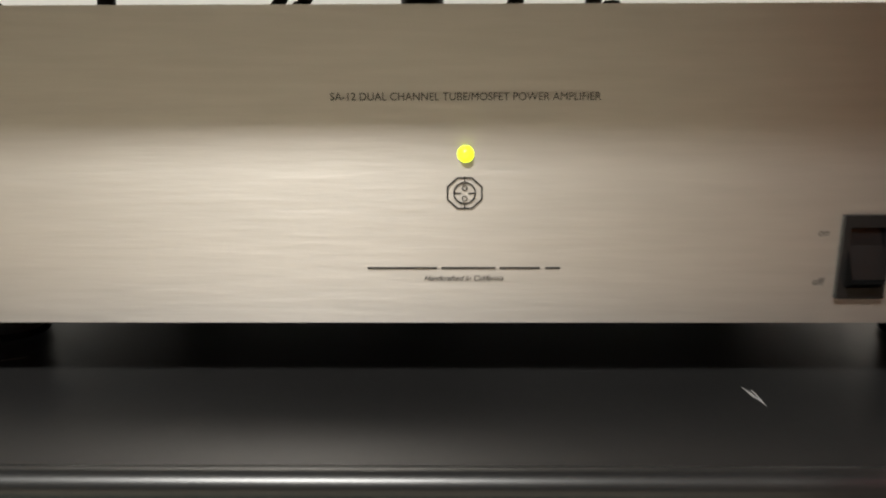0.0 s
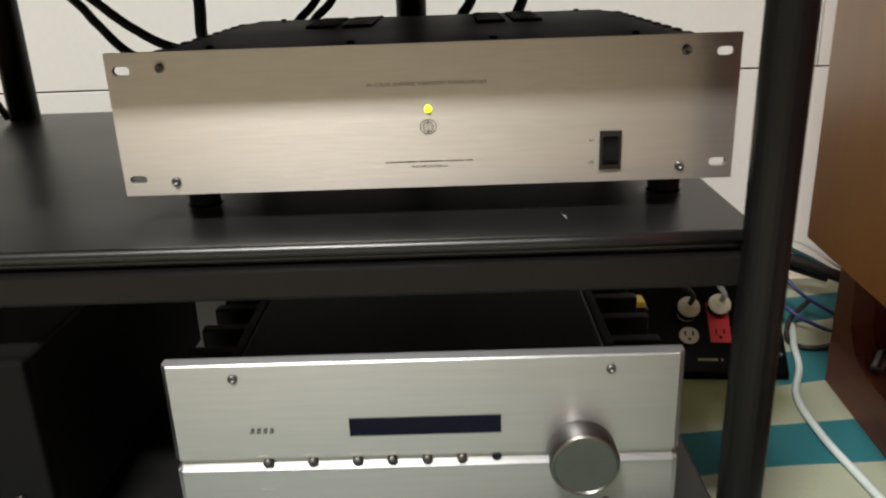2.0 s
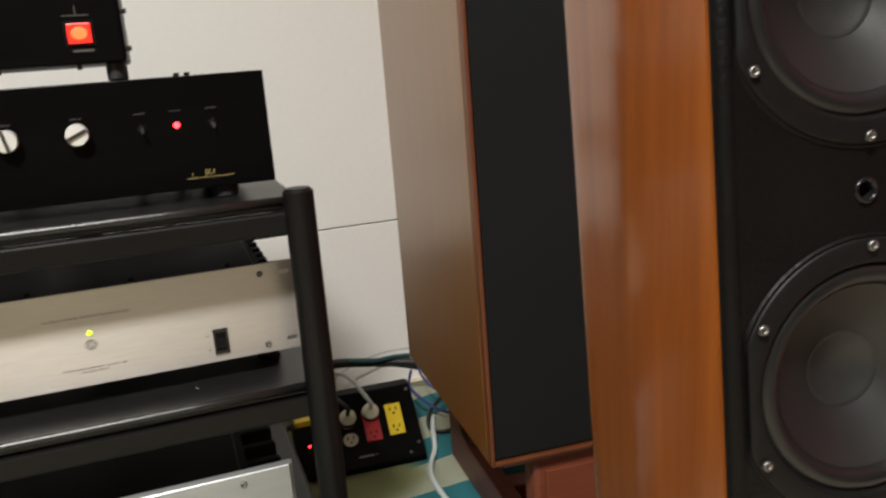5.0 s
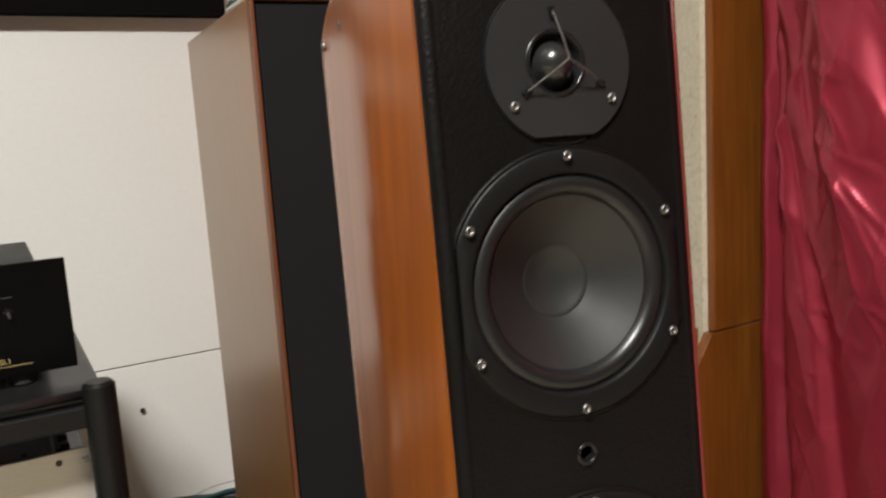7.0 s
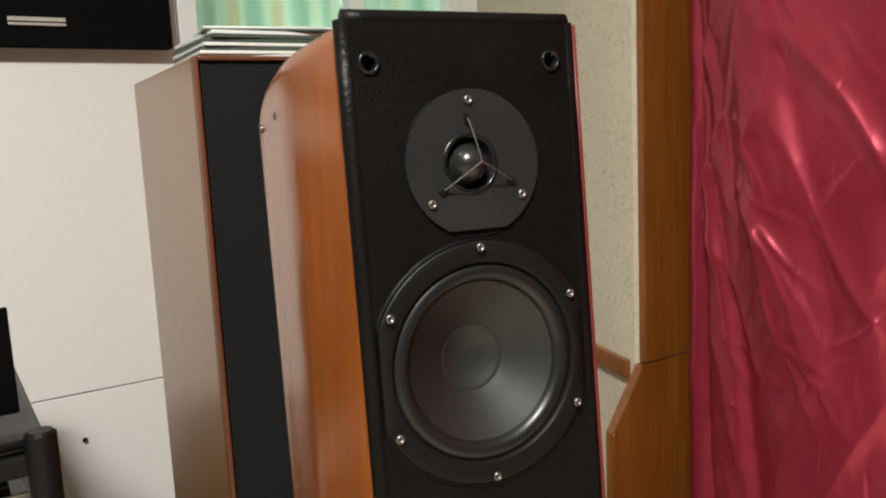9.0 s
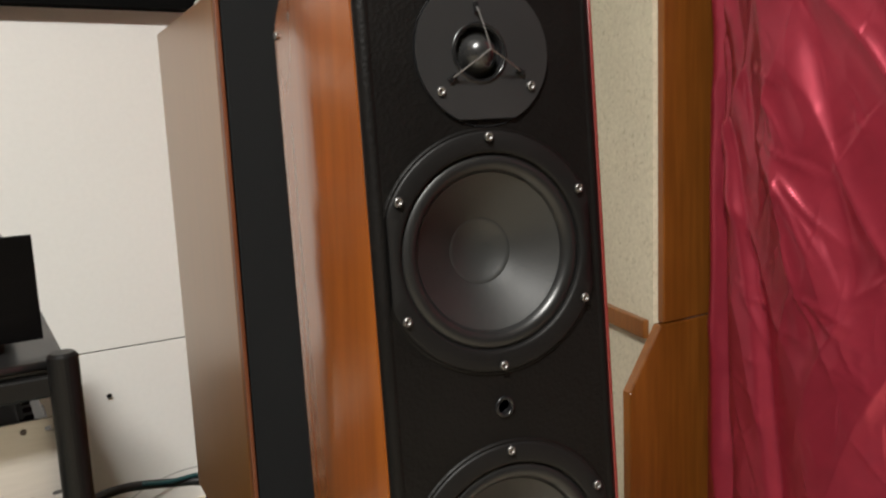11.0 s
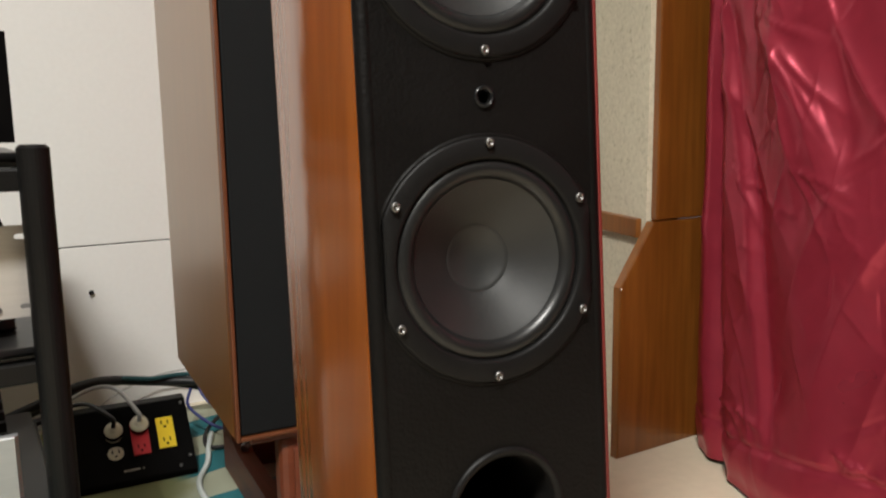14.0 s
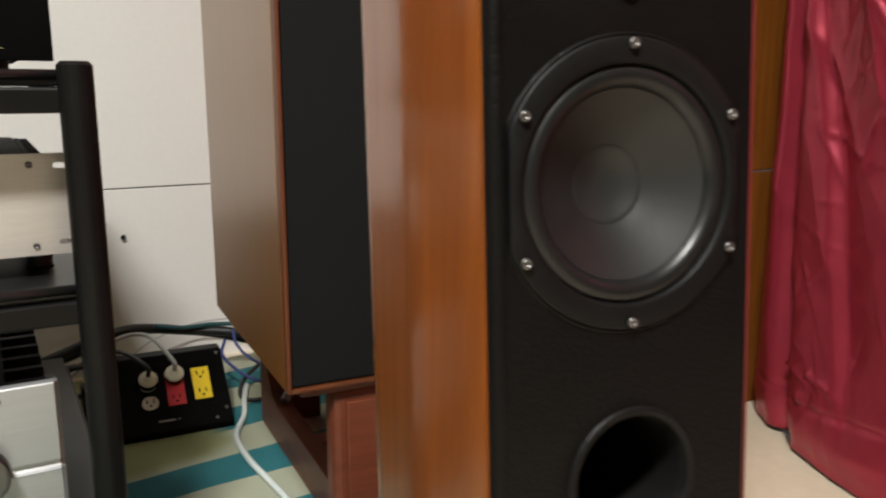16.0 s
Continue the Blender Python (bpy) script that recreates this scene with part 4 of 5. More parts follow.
cable([(0.10, 0.90, 0.02), (0.18, 0.88, 0.07), (0.24, 0.86, 0.13), (0.30, 0.88, 0.12), (0.30, 0.95, 0.05), (0.2, 1.0, 0.02)], 0.006, M_CABLE, "loop of black cable behind the rack")
# small black charger standing by the box
ch = thing("mains_adapter", (0.30, 0.80, 0.006), "small black mains adapter with a red light", "adapter")
part("body", box(0.268, 0.312, 0.765, 0.80, 0.0065, 0.125, 0.005), M_PLASTIC, ch)
part("lamp", lathe([(0.002, 0), (0.002, 0.001), (0, 0.0015)], facing(0.297, 0.765, 0.085), 10), M_REDLED, ch, "lit red lamp")
part("cap", box(0.274, 0.306, 0.768, 0.797, 0.1253, 0.136, 0.003), M_YELLOW, ch, "yellow cap")

# ==== tall loudspeaker on a stand ====
AA = math.atan2(0.4825 - 0.4535, 0.6567 - 0.2087)
MA = Matrix.Translation((0.4535, 0.2087, 0.0)) @ Matrix.Rotation(-AA, 4, "Z")  # x across the front, y to the back
AW, AD, AZ0, AZ1 = 0.262, 0.449, 0.272, 1.081
spa = thing("loudspeaker", MA @ Vector((AW / 2, AD / 2, AZ0)), "tall teak-veneered loudspeaker with a dark cloth grille", "loudspeaker")
part("cabinet", turn(box(0, AW, 0.012, AD, AZ0, AZ1, 0.0025), MA), M_TEAK, spa)
t = 0.0054
for x0, x1, z0, z1 in ((0, t, AZ0, AZ1), (AW - t, AW, AZ0, AZ1), (t + 0.0002, AW - t - 0.0002, AZ0, AZ0 + t), (t + 0.0002, AW - t - 0.0002, AZ1 - t, AZ1)):
    part("front_edge", turn(box(x0, x1, -0.003, 0.0118, z0, z1, 0.0015), MA), M_TEAKEDGE, spa)
part("grille", turn(box(t + 0.0015, AW - t - 0.0015, 0.0020, 0.0115, AZ0 + t + 0.001, AZ1 - t - 0.001, 0.003), MA), M_GRILLE, spa, "dark grey cloth grille")

std = thing("speaker_stand", MA @ Vector((AW / 2, AD / 2, 0.006)), "reddish mahogany open loudspeaker stand", "speaker stand")
part("front_block", turn(box(0.062, AW - 0.012, 0.014, 0.052, 0.0065, 0.2600, 0.010), MA), M_MAHOGX, std)
part("front_panel", turn(box(0.080, AW - 0.03, 0.0105, 0.0142, 0.03, 0.245, 0.003), MA), M_MAHOGX, std)
for x in (0.092, AW - 0.03):
    part("side", plate([(0.058, 0.0065), (0.545, 0.0065), (0.545, 0.2665), (0.500, 0.2665), (0.488, 0.120), (0.462, 0.090), (0.420, 0.078), (0.058, 0.072)], [], 0.030, MA @ Matrix.Translation((x, 0, 0)) @ Matrix(((0, 0, -1, 0), (1, 0, 0, 0), (0, 1, 0, 0), (0, 0, 0, 1)))), M_MAHOG, std)
# board added across the rear to keep the space under the loudspeaker dark
part("shade_board", turn(box(0.0925, AW - 0.0605, 0.515, 0.543, 0.0065, 0.2660, 0.003), MA), M_MAHOG, std)
part("cross_bar", turn(box(0.0925, AW - 0.0605, 0.29, 0.33, 0.02, 0.06, 0.003), MA), M_MAHOG, std)
part("ledge", turn(box(0.062, AW - 0.004, 0.44, 0.545, 0.2667, 0.2715, 0.001), MA), M_MAHOG, std)
part("ledge", turn(box(0.020, AW - 0.012, 0.010, 0.070, 0.2602, 0.2715, 0.003), MA), M_MAHOGX, std)
for x, dz in ((0.105, 0.0), (0.123, 0.022)):
    bp = thing("banana_plug", MA @ Vector((x, 0.43, 0.09 + dz)), "grey metal cable plug under the loudspeaker", "plug", "plugs under the loudspeaker")
    part("barrel", turn(rod((x, 0.425, 0.086 + dz), (x + 0.020, 0.452, 0.100 + dz), 0.0085, 18, 0.002), MA), M_STEEL, bp)
    part("lead", tube([MA @ Vector((x + 0.020, 0.452, 0.100 + dz)), MA @ Vector((x + 0.045, 0.480, 0.100 + dz)), MA @ Vector((x + 0.06, 0.53, 0.05)), MA @ Vector((x + 0.07, 0.60, 0.012))], 0.004), M_CABLE, bp, smooth=True)

# disc cases piled on the loudspeaker
z = AZ1 + 0.0005
for k, (m_, h, dx, a, lab) in enumerate(((M_CDR, 0.010, 0.000, -4, "rose-edged"), (M_CDW, 0.0095, -0.012, -1, "clear-edged"), (M_CDW, 0.0095, -0.010, 1, "clear-edged"), (M_CDG, 0.0095, -0.004, 3, "dark"), (M_CDG, 0.0060, 0.004, -6, "dark"))):
    cd = thing("disc_case", (0.53, 0.33, z), "flat " + lab + " disc case in a pile on the loudspeaker", "disc case", "pile of disc cases")
    mc = MA @ Matrix.Translation((0.146 + dx, 0.17, z)) @ Matrix.Rotation(radians(a), 4, "Z")
    part("tray", turn(box(-0.105, 0.105, -0.095, 0.095, 0.0, h * 0.45, 0.0008), mc), m_, cd)
    part("lid", turn(box(-0.1045, 0.1045, -0.0945, 0.0945, h * 0.5, h, 0.0008), mc), M_CDW if m_ is not M_CDW else M_CDG, cd)
    z += h + 0.0006

# projection screen on the wall
scr = thing("projection_screen", (0.2, WALL_Y - 0.002, 1.195), "wall projection screen with a wide black border", "screen")
part("border", box(-1.3, 0.683, WALL_Y - 0.055, WALL_Y - 0.0005, 1.198, 1.303), M_VOID, scr, "matt black border")
part("border", box(0.580, 0.683, WALL_Y - 0.055, WALL_Y - 0.0005, 1.3032, 2.35), M_VOID, scr, "matt black border")
part("cloth", box(-1.3, 0.5798, WALL_Y - 0.053, WALL_Y - 0.0005, 1.3032, 2.35), M_SCREEN, scr, "white screen cloth")
part("maker_bar", box(0.352, 0.462, WALL_Y - 0.0562, WALL_Y - 0.0552, 1.239, 1.244), M_PRINTW, scr)
part("maker_bar", box(0.352, 0.462, WALL_Y - 0.0562, WALL_Y - 0.0552, 1.2475, 1.2555), M_PRINTW, scr)

# ==== slim floor loudspeaker with a leather front ====
ORI = Vector((0.4207, -0.3004, 0.8551))
U = Vector((0.98894, -0.14827, 0))
V = Vector((0.01180, 0.07870, 0.99683)).normalized()
NRM = U.cross(V)
MBF = Matrix(((U.x, V.x, NRM.x, ORI.x), (U.y, V.y, NRM.y, ORI.y), (U.z, V.z, NRM.z, ORI.z), (0, 0, 0, 1)))  # x across, y up, z out of the front
UC, UL, UR, VT = 0.070, -0.0200, 0.1635, 0.2035
VB = -(ORI.z - 0.03) / V.z
spb = thing("floor_loudspeaker", MBF @ Vector((UC, VB, -0.15)), "slim cherry-wood floor loudspeaker with a black leather front", "loudspeaker")
W1, W2, TW, PT = (UC, -0.0410), (UC + 0.001, -0.2686), (UC + 0.001, 0.1005), (UC + 0.005, -0.4515)
R_OPEN = 0.0713
holes = [circle(*W1, R_OPEN, 48), circle(*W2, R_OPEN, 48), circle(*PT, 0.0400, 40), circle(0.0003, 0.170, 0.0055, 18), circle(0.1403, 0.1712, 0.0055, 18), circle(UC, -0.1545, 0.0050, 18), circle(*TW, 0.020, 24)]
FT = 0.016
soft_l, soft_r = UL + 0.0060, UR - 0.0058


def rounded(x0, x1, y0, y1, r, n=5):
    out = []
    for cx, cy, a0 in ((x1 - r, y0 + r, -90), (x1 - r, y1 - r, 0), (x0 + r, y1 - r, 90), (x0 + r, y0 + r, 180)):
        out += [(cx + r * math.cos(radians(a0 + 90 * i / n)), cy + r * math.sin(radians(a0 + 90 * i / n))) for i in range(n + 1)]
    return out


baf = part("baffle", plate(rounded(soft_l, soft_r, VB, VT - 0.002, 0.004), holes, FT, MBF), M_LEATHER, spb, "black leather-covered front")
# rounded leather roll down both long edges and over the top
for x in (soft_l + 0.0005, soft_r - 0.0005):
    part("edge_roll", tube([MBF @ Vector((x, VB, -0.006)), MBF @ Vector((x, -0.2, -0.006)), MBF @ Vector((x, VT - 0.005, -0.006))], 0.0066, 14, 6), M_LEATHER, baf, smooth=True)
part("edge_roll", tube([MBF @ Vector((soft_l, VT - 0.004, -0.006)), MBF @ Vector((UC, VT - 0.004, -0.006)), MBF @ Vector((soft_r, VT - 0.004, -0.006))], 0.0066, 14, 6), M_LEATHER, baf, smooth=True)

# bowed wooden body: plan of one side, (outward bulge, depth)
PLAN = [(0.000, 0.0115), (0.0062, 0.032), (0.0120, 0.054), (0.0164, 0.072), (0.0184, 0.090), (0.0184, 0.11), (0.0172, 0.15), (0.0160, 0.186), (0.0115, 0.197), (0.000, 0.203)]

ROLL = 0.018  # radius of the rounded upper edge


def top_at(d):
    return VT - 0.001 - 0.118 * d - (0 if d < 0.14 else 0.030 * ((d - 0.14) / 0.063) ** 2.2)


for sgn, edge, nm in ((-1, UL, "side"), (1, UR, "side")):
    bm = bmesh.new()
    line = spline([(edge + sgn * o, 0, -d) for o, d in PLAN], 5)
    outer, inner = [], []
    for q in line:
        top = top_at(-q.z)
        col = [(q.x, VB + (top - ROLL - VB) * k / 12) for k in range(12)]
        col += [(q.x - sgn * ROLL * (1 - math.cos(radians(15 * k))), top - ROLL * (1 - math.sin(radians(15 * k)))) for k in range(7)]
        outer.append([bm.verts.new(MBF @ Vector((x, y, q.z))) for x, y in col])
        inner.append([bm.verts.new(MBF @ Vector((q.x - sgn * (ROLL + 0.002), y, q.z))) for y in (VB, top)])
    for a, b in zip(outer, outer[1:]):
        for i in range(len(a) - 1):
            bm.faces.new((a[i], a[i + 1], b[i + 1], b[i]))
    for a, b, c, d in zip(outer, outer[1:], inner, inner[1:]):
        bm.faces.new((a[-1], b[-1], d[1], c[1]))
        bm.faces.new((c[0], c[1], d[1], d[0]))
        bm.faces.new((a[0], b[0], d[0], c[0]))
    bm.faces.new([*outer[0], inner[0][1], inner[0][0]])
    bm.faces.new([*outer[-1], inner[-1][1], inner[-1][0]])
    sd = part(nm, bm, M_CHERRY, spb, "bowed cherry side panel", True)
    sd.data.set_sharp_from_angle(angle=radians(50))
    if sgn > 0:
        part("edge_strip", tube([MBF @ Vector((edge + sgn * 0.0012, VB, -0.0050)), MBF @ Vector((edge + sgn * 0.0012, -0.2, -0.0050)), MBF @ Vector((edge + sgn * 0.0012, VT - 0.006, -0.0050))], 0.0022, 10, 4), M_REDEDGE, sd, "red wood edge strip", True)
# top and back
bm = bmesh.new()
rows_ = []
for o, d in PLAN:
    z = top_at(d) - 0.0012
    rows_.append([bm.verts.new(MBF @ Vector((x, z, -d))) for x in (UL - o + ROLL + 0.0010, UC, UR + o - ROLL - 0.0010)])
for a, b in zip(rows_, rows_[1:]):
    bm.faces.new((a[0], a[1], b[1], b[0]))
    bm.faces.new((a[1], a[2], b[2], b[1]))
ext = bmesh.ops.extrude_face_region(bm, geom=bm.faces[:])
bmesh.ops.translate(bm, verts=[g for g in ext["geom"] if isinstance(g, bmesh.types.BMVert)], vec=(0, 0, -0.012))
part("top", bm, M_CHERRY, spb, "sloping cherry top", True)
part("back", turn(box(UL + 0.002, UR - 0.002, VB, top_at(0.203) - 0.002, -0.206, -0.196), MBF), M_CHERRY, spb)
part("plinth", box(ORI.x - 0.06, ORI.x + 0.24, ORI.y - 0.09, ORI.y + 0.24, 0.0005, 0.030, 0.004), M_MATTE, spb)
# small fixing screws near the back of the visible side
for y_, d_ in ((0.146, 0.172), (0.150, 0.115)):
    screw(spb, MBF @ Matrix.Translation((UL - 0.0172, y_, -d_)) @ Matrix.Rotation(radians(-90), 4, "Y"), 0.0035)


def woofer(c):
    m = MBF @ Matrix.Translation((c[0], c[1], 0))
    w = part("woofer", lathe([(0.0700, -0.0060), (0.0704, -0.0030), (0.0712, 0.0012), (0.0722, 0.0024), (0.0740, 0.0028), (0.0850, 0.0030), (0.0864, 0.0024), (0.0870, 0.0)], m, 96, clamp=0.0800), M_BASKET, spb, "round black bass driver", True)
    part("rebate", lathe([(0.0866, 0.0016), (0.0872, 0.0016), (0.0878, 0.0019), (0.0885, 0.0013), (0.0893, 0.0001)], m, 96, clamp=0.0812), M_LEATHER, w, "leather lip round the driver", True)
    part("surround", lathe([(0.0714, -0.0016), (0.0704, -0.0010), (0.0688, 0.0003), (0.0664, 0.0012), (0.0638, 0.0014), (0.0612, 0.0004), (0.0590, -0.0018), (0.0576, -0.0044), (0.0570, -0.0056)], m, 80), M_SURR, w, "rubber surround", True)
    part("cone", lathe([(0.0573, -0.0046), (0.0540, -0.0066), (0.0450, -0.0124), (0.0340, -0.0188), (0.0245, -0.0240), (0.0225, -0.0252)], m, 80), M_CONE, w, "dark grey cone", True)
    part("dust_cap", lathe([(0.0248, -0.0236), (0.0240, -0.0236), (0.0215, -0.0248), (0.0150, -0.0276), (0.0080, -0.0292), (0.0025, -0.0297), (0, -0.0297)], m, 48), M_CAP, w, "round dust cap", True)
    part("back_shell", lathe([(0.0708, -0.0065), (0.066, -0.033), (0, -0.035)], m, 32), M_VOID, w)
    for k in range(6):
        a = radians(90 + 60 * k)
        screw(w, m @ Matrix.Translation((0.0822 * math.cos(a), 0.0822 * math.sin(a), 0.0045)), 0.0034)


woofer(W1)
woofer(W2)
# tweeter
mt = MBF @ Matrix.Translation((*TW, 0))
outl = [(0.0513 * math.cos(a), max(-0.0465, 0.0513 * math.sin(a))) for a in [2 * math.pi * i / 72 for i in range(72)]]
tw = part("tweeter", plate(outl, [circle(-0.003, -0.0005, 0.0185, 32)], 0.0028, mt @ Matrix.Translation((0, 0, 0.0028))), M_TWEET, spb, "round grey tweeter plate")
MD = mt @ Matrix.Translation((-0.003, -0.0005, 0))
part("horn", lathe([(0.0215, 0.0029), (0.0205, 0.0042), (0.0190, 0.0030), (0.0175, -0.003), (0.0160, -0.004)], MD, 48), M_PLASTIC, tw, smooth=True)
part("dome", lathe([(0.0162, -0.004), (0.0140, -0.0015), (0.0125, 0.0015), (0.0105, 0.0062), (0.0072, 0.0095), (0.0036, 0.0112), (0, 0.0117)], MD, 48), M_DOME, tw, "shiny black dome", True)
for a in (97, 215, 333):
    c, s_ = math.cos(radians(a)), math.sin(radians(a))
    part("guard_wire", tube([mt @ Vector((0.031 * c, 0.031 * s_, 0.0032)), mt @ Vector((0.029 * c, 0.029 * s_, 0.0062)), mt @ Vector((0.013 * c, 0.013 * s_, 0.0120)), mt @ Vector((0, 0, 0.0150))], 0.00055, 8, 5), M_STEEL, tw)
    part("guard_clip", turn(box(-0.0035, 0.0035, -0.002, 0.002, 0.0, 0.0022, 0.0005), mt @ Matrix.Rotation(radians(a), 4, "Z") @ Matrix.Translation((0.031, 0, 0.0029))), M_PLASTIC, tw)
for a in (92, 218, 326):
    screw(tw, mt @ Matrix.Translation((0.0435 * math.cos(radians(a)), 0.0435 * math.sin(radians(a)), 0.0032)), 0.0033)
part("ring", lathe([(0.0513, 0.0002), (0.0520, 0.0010), (0.0524, 0.0002)], mt, 72), M_PLASTIC, tw)
# port
mp = MBF @ Matrix.Translation((*PT, 0))
pt = part("port", lathe([(0.0470, 0.0002), (0.0462, 0.0026), (0.0435, 0.0030), (0.0405, 0.0008), (0.0385, -0.006), (0.0370, -0.02), (0.0370, -0.14)], mp, 64), M_BASKET, spb, "black flared bass port", True)
# added disc closes the tube; its near-black colour stands for the shade inside
part("port_shade_disc", lathe([(0.0372, -0.139), (0, -0.14)], mp, 32), M_VOID, pt)
for x, y in ((0.0003, 0.170), (0.1403, 0.1712), (UC, -0.1545)):
    part("grommet", lathe([(0.0078, 0.0002), (0.0076, 0.0018), (0.0062, 0.0022), (0.0050, 0.0008), (0.0048, -0.012), (0, -0.0125)], MBF @ Matrix.Translation((x, y, 0)), 28), M_PLASTIC, spb, "black grille socket", True)

# ==== magenta curtain ====
path = spline([(1.55, 0.340, 0), (1.475, 0.318, 0), (1.415, 0.25, 0), (1.368, 0.165, 0), (1.330, 0.06, 0), (1.325, -0.05, 0), (1.34, -0.16, 0), (1.36, -0.28, 0), (1.38, -0.5, 0), (1.40, -0.8, 0), (1.42, -1.2, 0)], 48)
NZ = 420
run = [0.0]
for a, b in zip(path, path[1:]):
    run.append(run[-1] + (b - a).length)
SS, ZZ = np.meshgrid(np.array(run), np.linspace(0.0, 2.2, NZ + 1), indexing="ij")
# a slowly bulging sheet with a few long leaning folds; tighter hanging folds farther along
slow = 0.9 * np.sin(2.1 * ZZ + 5 * SS) + 0.7 * np.sin(4.3 * ZZ - 9 * SS + 1.3)
DD = 0.010 * np.sin(13 * SS - 1.2 * ZZ + 0.4) + 0.004 * np.sin(29 * SS + 3 * ZZ + slow)
far = np.clip((SS - 0.60) / 0.15, 0, 1)
DD += far * (0.016 * np.sin(34 * (SS + 0.05 * ZZ) + 0.45 * slow) + 0.008 * np.sin(63 * SS + 0.8 * slow))
DD += 0.018 * np.exp(-ZZ / 0.16) * np.clip((SS - 0.15) / 0.2, 0, 1)


def valley(s0, lean, z0, z1, depth, left, right):
    """A long dark fold: steep on its left side, easing out on its right."""
    off = SS - (s0 + lean * (0.8 - ZZ) + 0.006 * np.sin(9 * ZZ + 40 * s0))
    shape = np.where(off < 0, np.exp(-(off / left) ** 2), np.exp(-np.abs(off / right) ** 1.4))
    return -depth * shape * np.clip((ZZ - z0) / 0.15, 0, 1) * np.clip((z1 - ZZ) / 0.25, 0, 1)


DD += valley(0.165, 0.06, -0.2, 9.0, 0.042, 0.022, 0.034)
DD += valley(0.245, 0.24, 0.06, 1.25, 0.020, 0.016, 0.060)
DD += valley(0.300, 0.22, 0.70, 9.0, 0.010, 0.020, 0.035)
DD += valley(0.480, 0.22, 0.50, 9.0, 0.012, 0.030, 0.050)
DD += valley(0.600, 0.10, 0.05, 0.9, 0.020, 0.020, 0.050)


DD += 0.011 * np.exp(-np.abs((SS - 0.375 - 0.19 * (0.8 - ZZ)) / 0.030) ** 1.3) * np.clip((ZZ - 0.5) / 0.12, 0, 1) * np.clip((1.2 - ZZ) / 0.2, 0, 1)


def crease(ps, pz, ang, size, wide, high, bend=0.012):
    """A crisp ridge that starts at a point and dies away along its line."""
    ca, sa = math.cos(ang), math.sin(ang)
    along = ((SS - ps) * ca + (ZZ - pz) * sa) / size
    off = (ZZ - pz) * ca - (SS - ps) * sa + bend * np.sin(along * 4 + 9 * ang)
    grow = np.clip(along * 4 + 0.1, 0, 1) * np.clip(1.05 - along, 0, 1) ** 0.8
    wid = wide * (0.45 + 1.3 * np.clip(along, 0, 1))
    return high * grow * np.where(off > 0, np.exp(-np.abs(off) / wid), np.exp(-np.abs(off) / (0.35 * wid)))


# slanting drag folds with sharp crests, gathered in patches, weaker near the floor
across = 0.80 * SS + 0.60 * ZZ + 0.018 * np.sin(11 * SS - 7 * ZZ) + 0.010 * np.sin(23 * ZZ + 17 * SS)
patch = np.clip(0.45 + 0.75 * np.sin(8.5 * SS - 5.2 * ZZ + 1.9) + 0.35 * np.sin(17 * ZZ + 5 * SS), 0, 1)
high_up = 0.35 + 0.65 * np.clip((ZZ - 0.45) / 0.35, 0, 1)
DD += 0.0125 * (1 - np.abs(np.sin(math.pi * across / 0.125))) ** 1.4 * patch * high_up
across = 0.93 * SS - 0.36 * ZZ + 0.012 * np.sin(9 * SS + 8 * ZZ)
DD += 0.0080 * (1 - np.abs(np.sin(math.pi * across / 0.095 + 0.7))) ** 1.5 * (1 - patch) * (0.5 + 0.5 * np.sin(6 * ZZ + 9 * SS))
# pinches down the middle, their creases fanning out below
for ps, pz, fan in ((0.350, 0.93, (-1.2, -1.75)), (0.382, 0.795, (-1.40, -0.75, -2.2)), (0.400, 0.700, (-1.35, -2.3)), (0.417, 0.604, (-2.0, -1.05, -0.45)), (0.29, 0.99, (-0.55, -0.95)), (0.34, 0.86, (-0.6,)), (0.44, 0.60, (-0.7,)), (0.27, 0.56, (-0.9, -0.2)), (0.60, 0.68, (-2.5, -0.4))):
    for k, ang in enumerate(fan):
        DD += crease(ps, pz, ang, 0.13 + 0.05 * (k % 2), 0.008, 0.0062, 0.006)
rnd = random.Random(31)
for k in range(230):
    ang = rnd.choice((-0.7, -0.7, -1.1, -2.3, -1.57)) + rnd.gauss(0, 0.3)
    DD += crease(rnd.uniform(0.18, 1.1), rnd.uniform(0.16, 1.6), ang, rnd.uniform(0.04, 0.22), rnd.uniform(0.003, 0.010), rnd.uniform(0.0010, 0.0042) * rnd.choice((1, 1, -0.8)), rnd.uniform(0.0, 0.010))
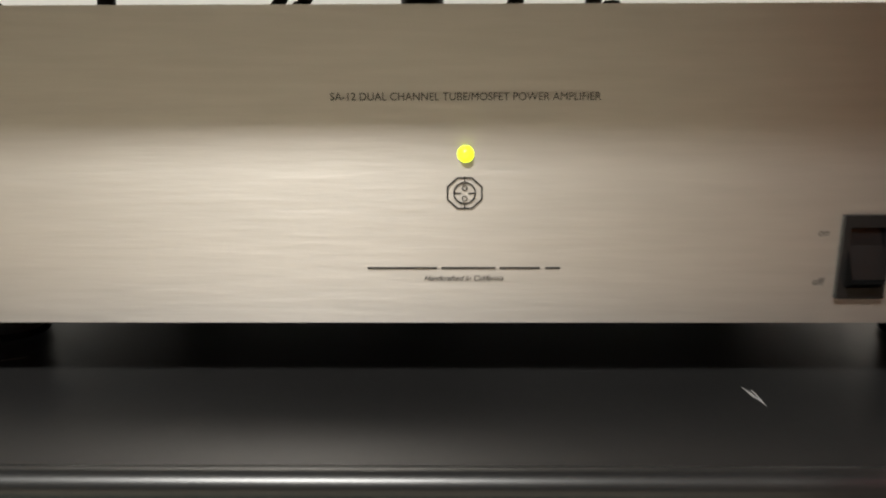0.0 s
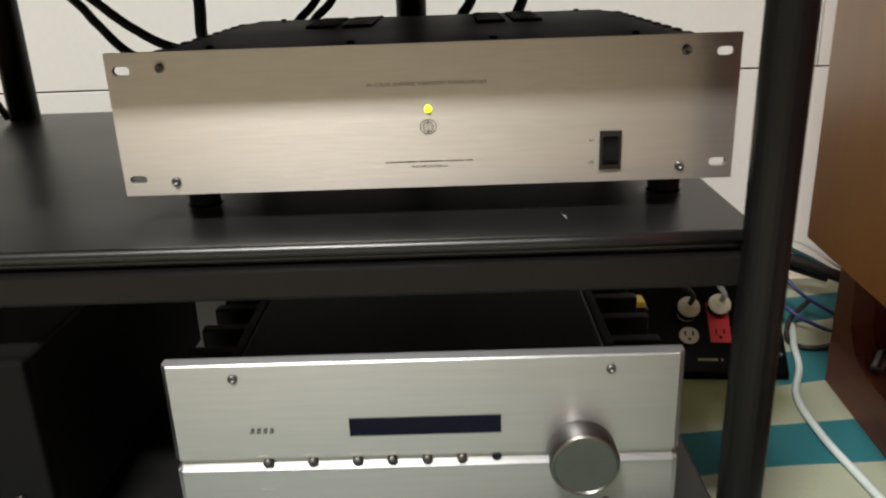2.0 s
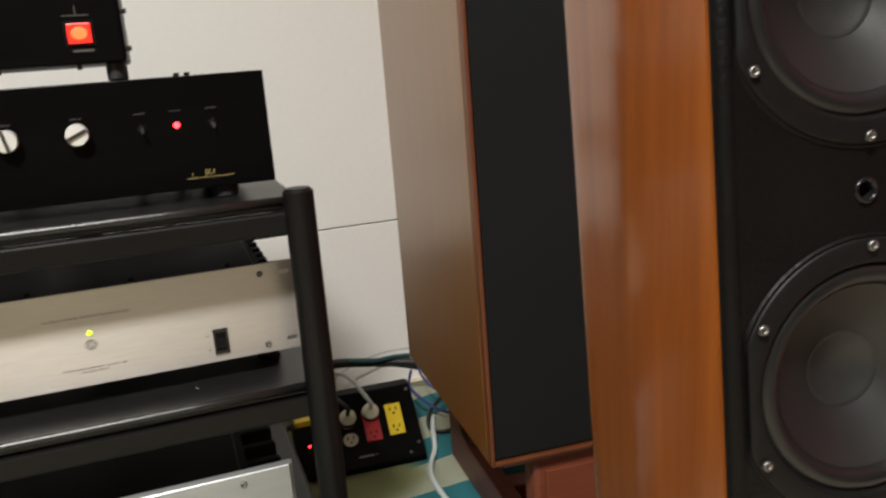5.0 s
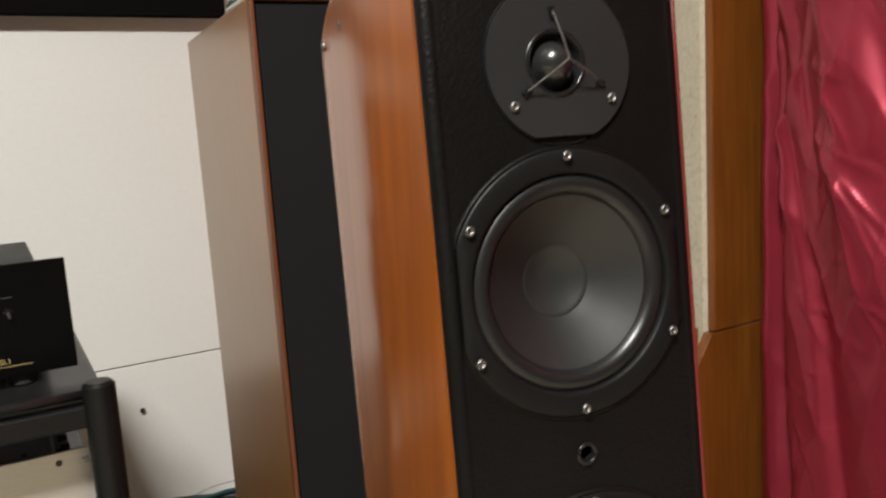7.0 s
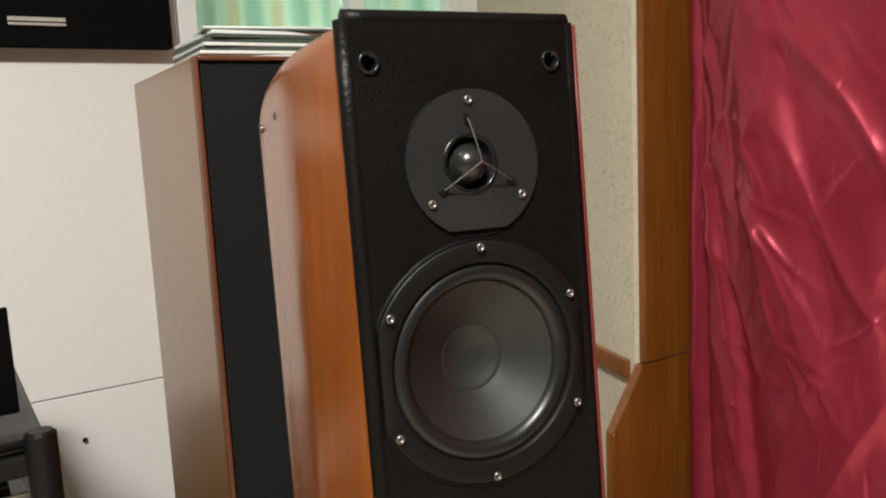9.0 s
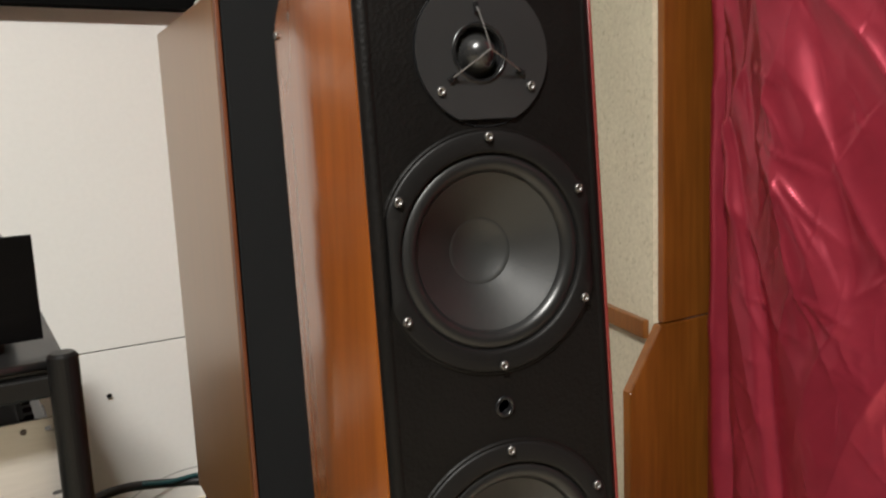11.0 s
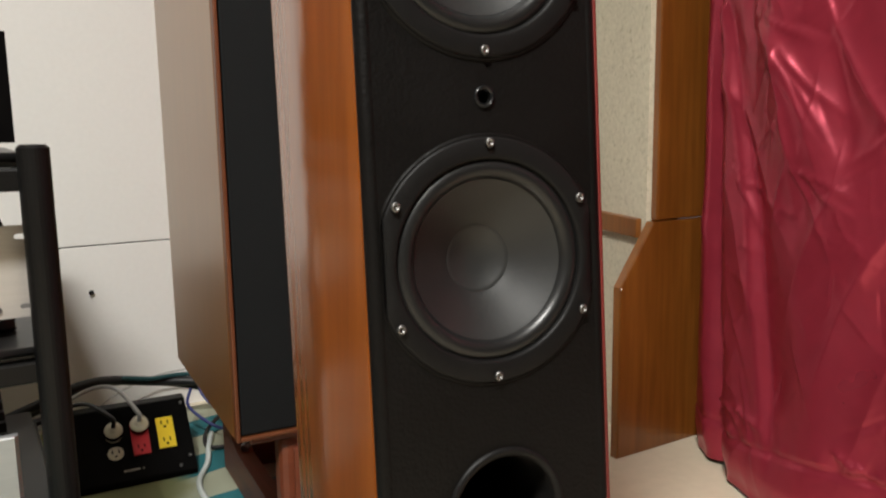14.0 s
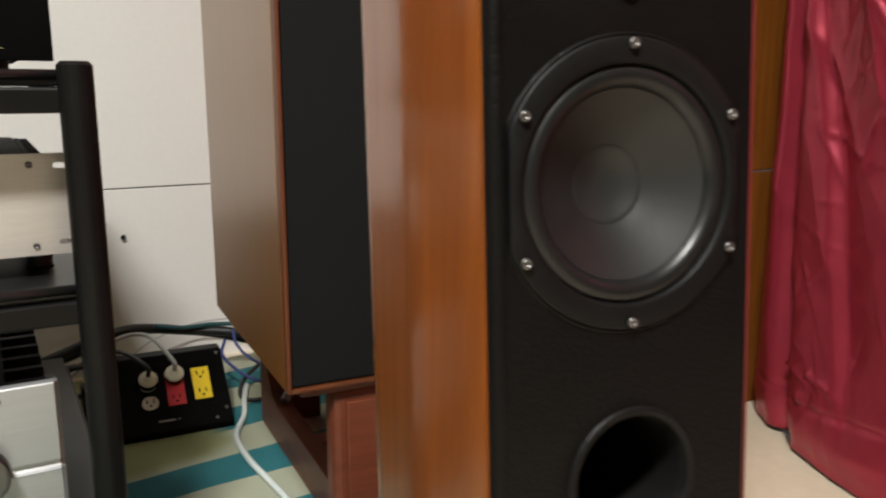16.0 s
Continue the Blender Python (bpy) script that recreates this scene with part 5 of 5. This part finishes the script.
# faint crumpling: shallow facets that meet in soft ridges
near = np.full(SS.shape, 9.0)
for k in range(170):
    cs, cz = rnd.uniform(0.05, 1.2), rnd.uniform(0.1, 1.8)
    near = np.minimum(near, np.sqrt(((SS - cs) * 1.3) ** 2 + ((ZZ - cz) * 0.75) ** 2 + 0.0002) + rnd.uniform(0, 0.03))
DD += 0.055 * near
# the hem is stitched: puckers along the seam, the edge tucked in below
seam = 0.118 - 0.02 * np.sin(8 * SS)
DD += 0.0045 * np.exp(-((ZZ - seam) / 0.012) ** 2) * np.sin(120 * SS + 30 * ZZ + 3 * slow) * (0.4 + 0.6 * np.sin(23 * SS + 1.0)) - 0.005 * np.exp(-((ZZ - seam + 0.012) / 0.006) ** 2)
for ps, ang in ((0.225, -0.45), (0.265, -0.5), (0.30, -0.3), (0.34, -0.5), (0.52, -0.2), (0.56, -0.6)):
    DD += crease(ps, 0.152, ang, 0.055, 0.007, 0.010, 0.004)
DD -= 0.020 * np.exp(-(ZZ / 0.035) ** 2)
DD *= np.clip((SS / 0.2) ** 1.2, 0, 1)
bm = bmesh.new()
rows_ = []
for i, q in enumerate(path):
    way = (path[min(i + 1, len(path) - 1)] - path[max(i - 1, 0)]).normalized()
    side = Vector((way.y, -way.x, 0))
    dip = 0.008 + 0.003 * math.sin(9 * run[i])
    rows_.append([bm.verts.new(q + side * float(DD[i, k]) + Vector((0, 0, dip + float(ZZ[i, k])))) for k in range(NZ + 1)])
for a, b in zip(rows_, rows_[1:]):
    for k in range(NZ):
        bm.faces.new((a[k], a[k + 1], b[k + 1], b[k]))
cur = solo("curtain", bm, M_SATIN, "crumpled magenta satin curtain hanging to the floor", "curtain", smooth=True)
thick = cur.modifiers.new("thickness", "SOLIDIFY")
thick.thickness = 0.0012
rail = thing("curtain_rail", (1.38, -0.4, 2.2), "plain dark curtain rail near the ceiling", "curtain rail")
part("pole", tube([(1.40, 0.33, 2.225), (1.37, -0.3, 2.225), (1.42, -1.25, 2.225)], 0.012, 12, 6), M_OAK, rail)
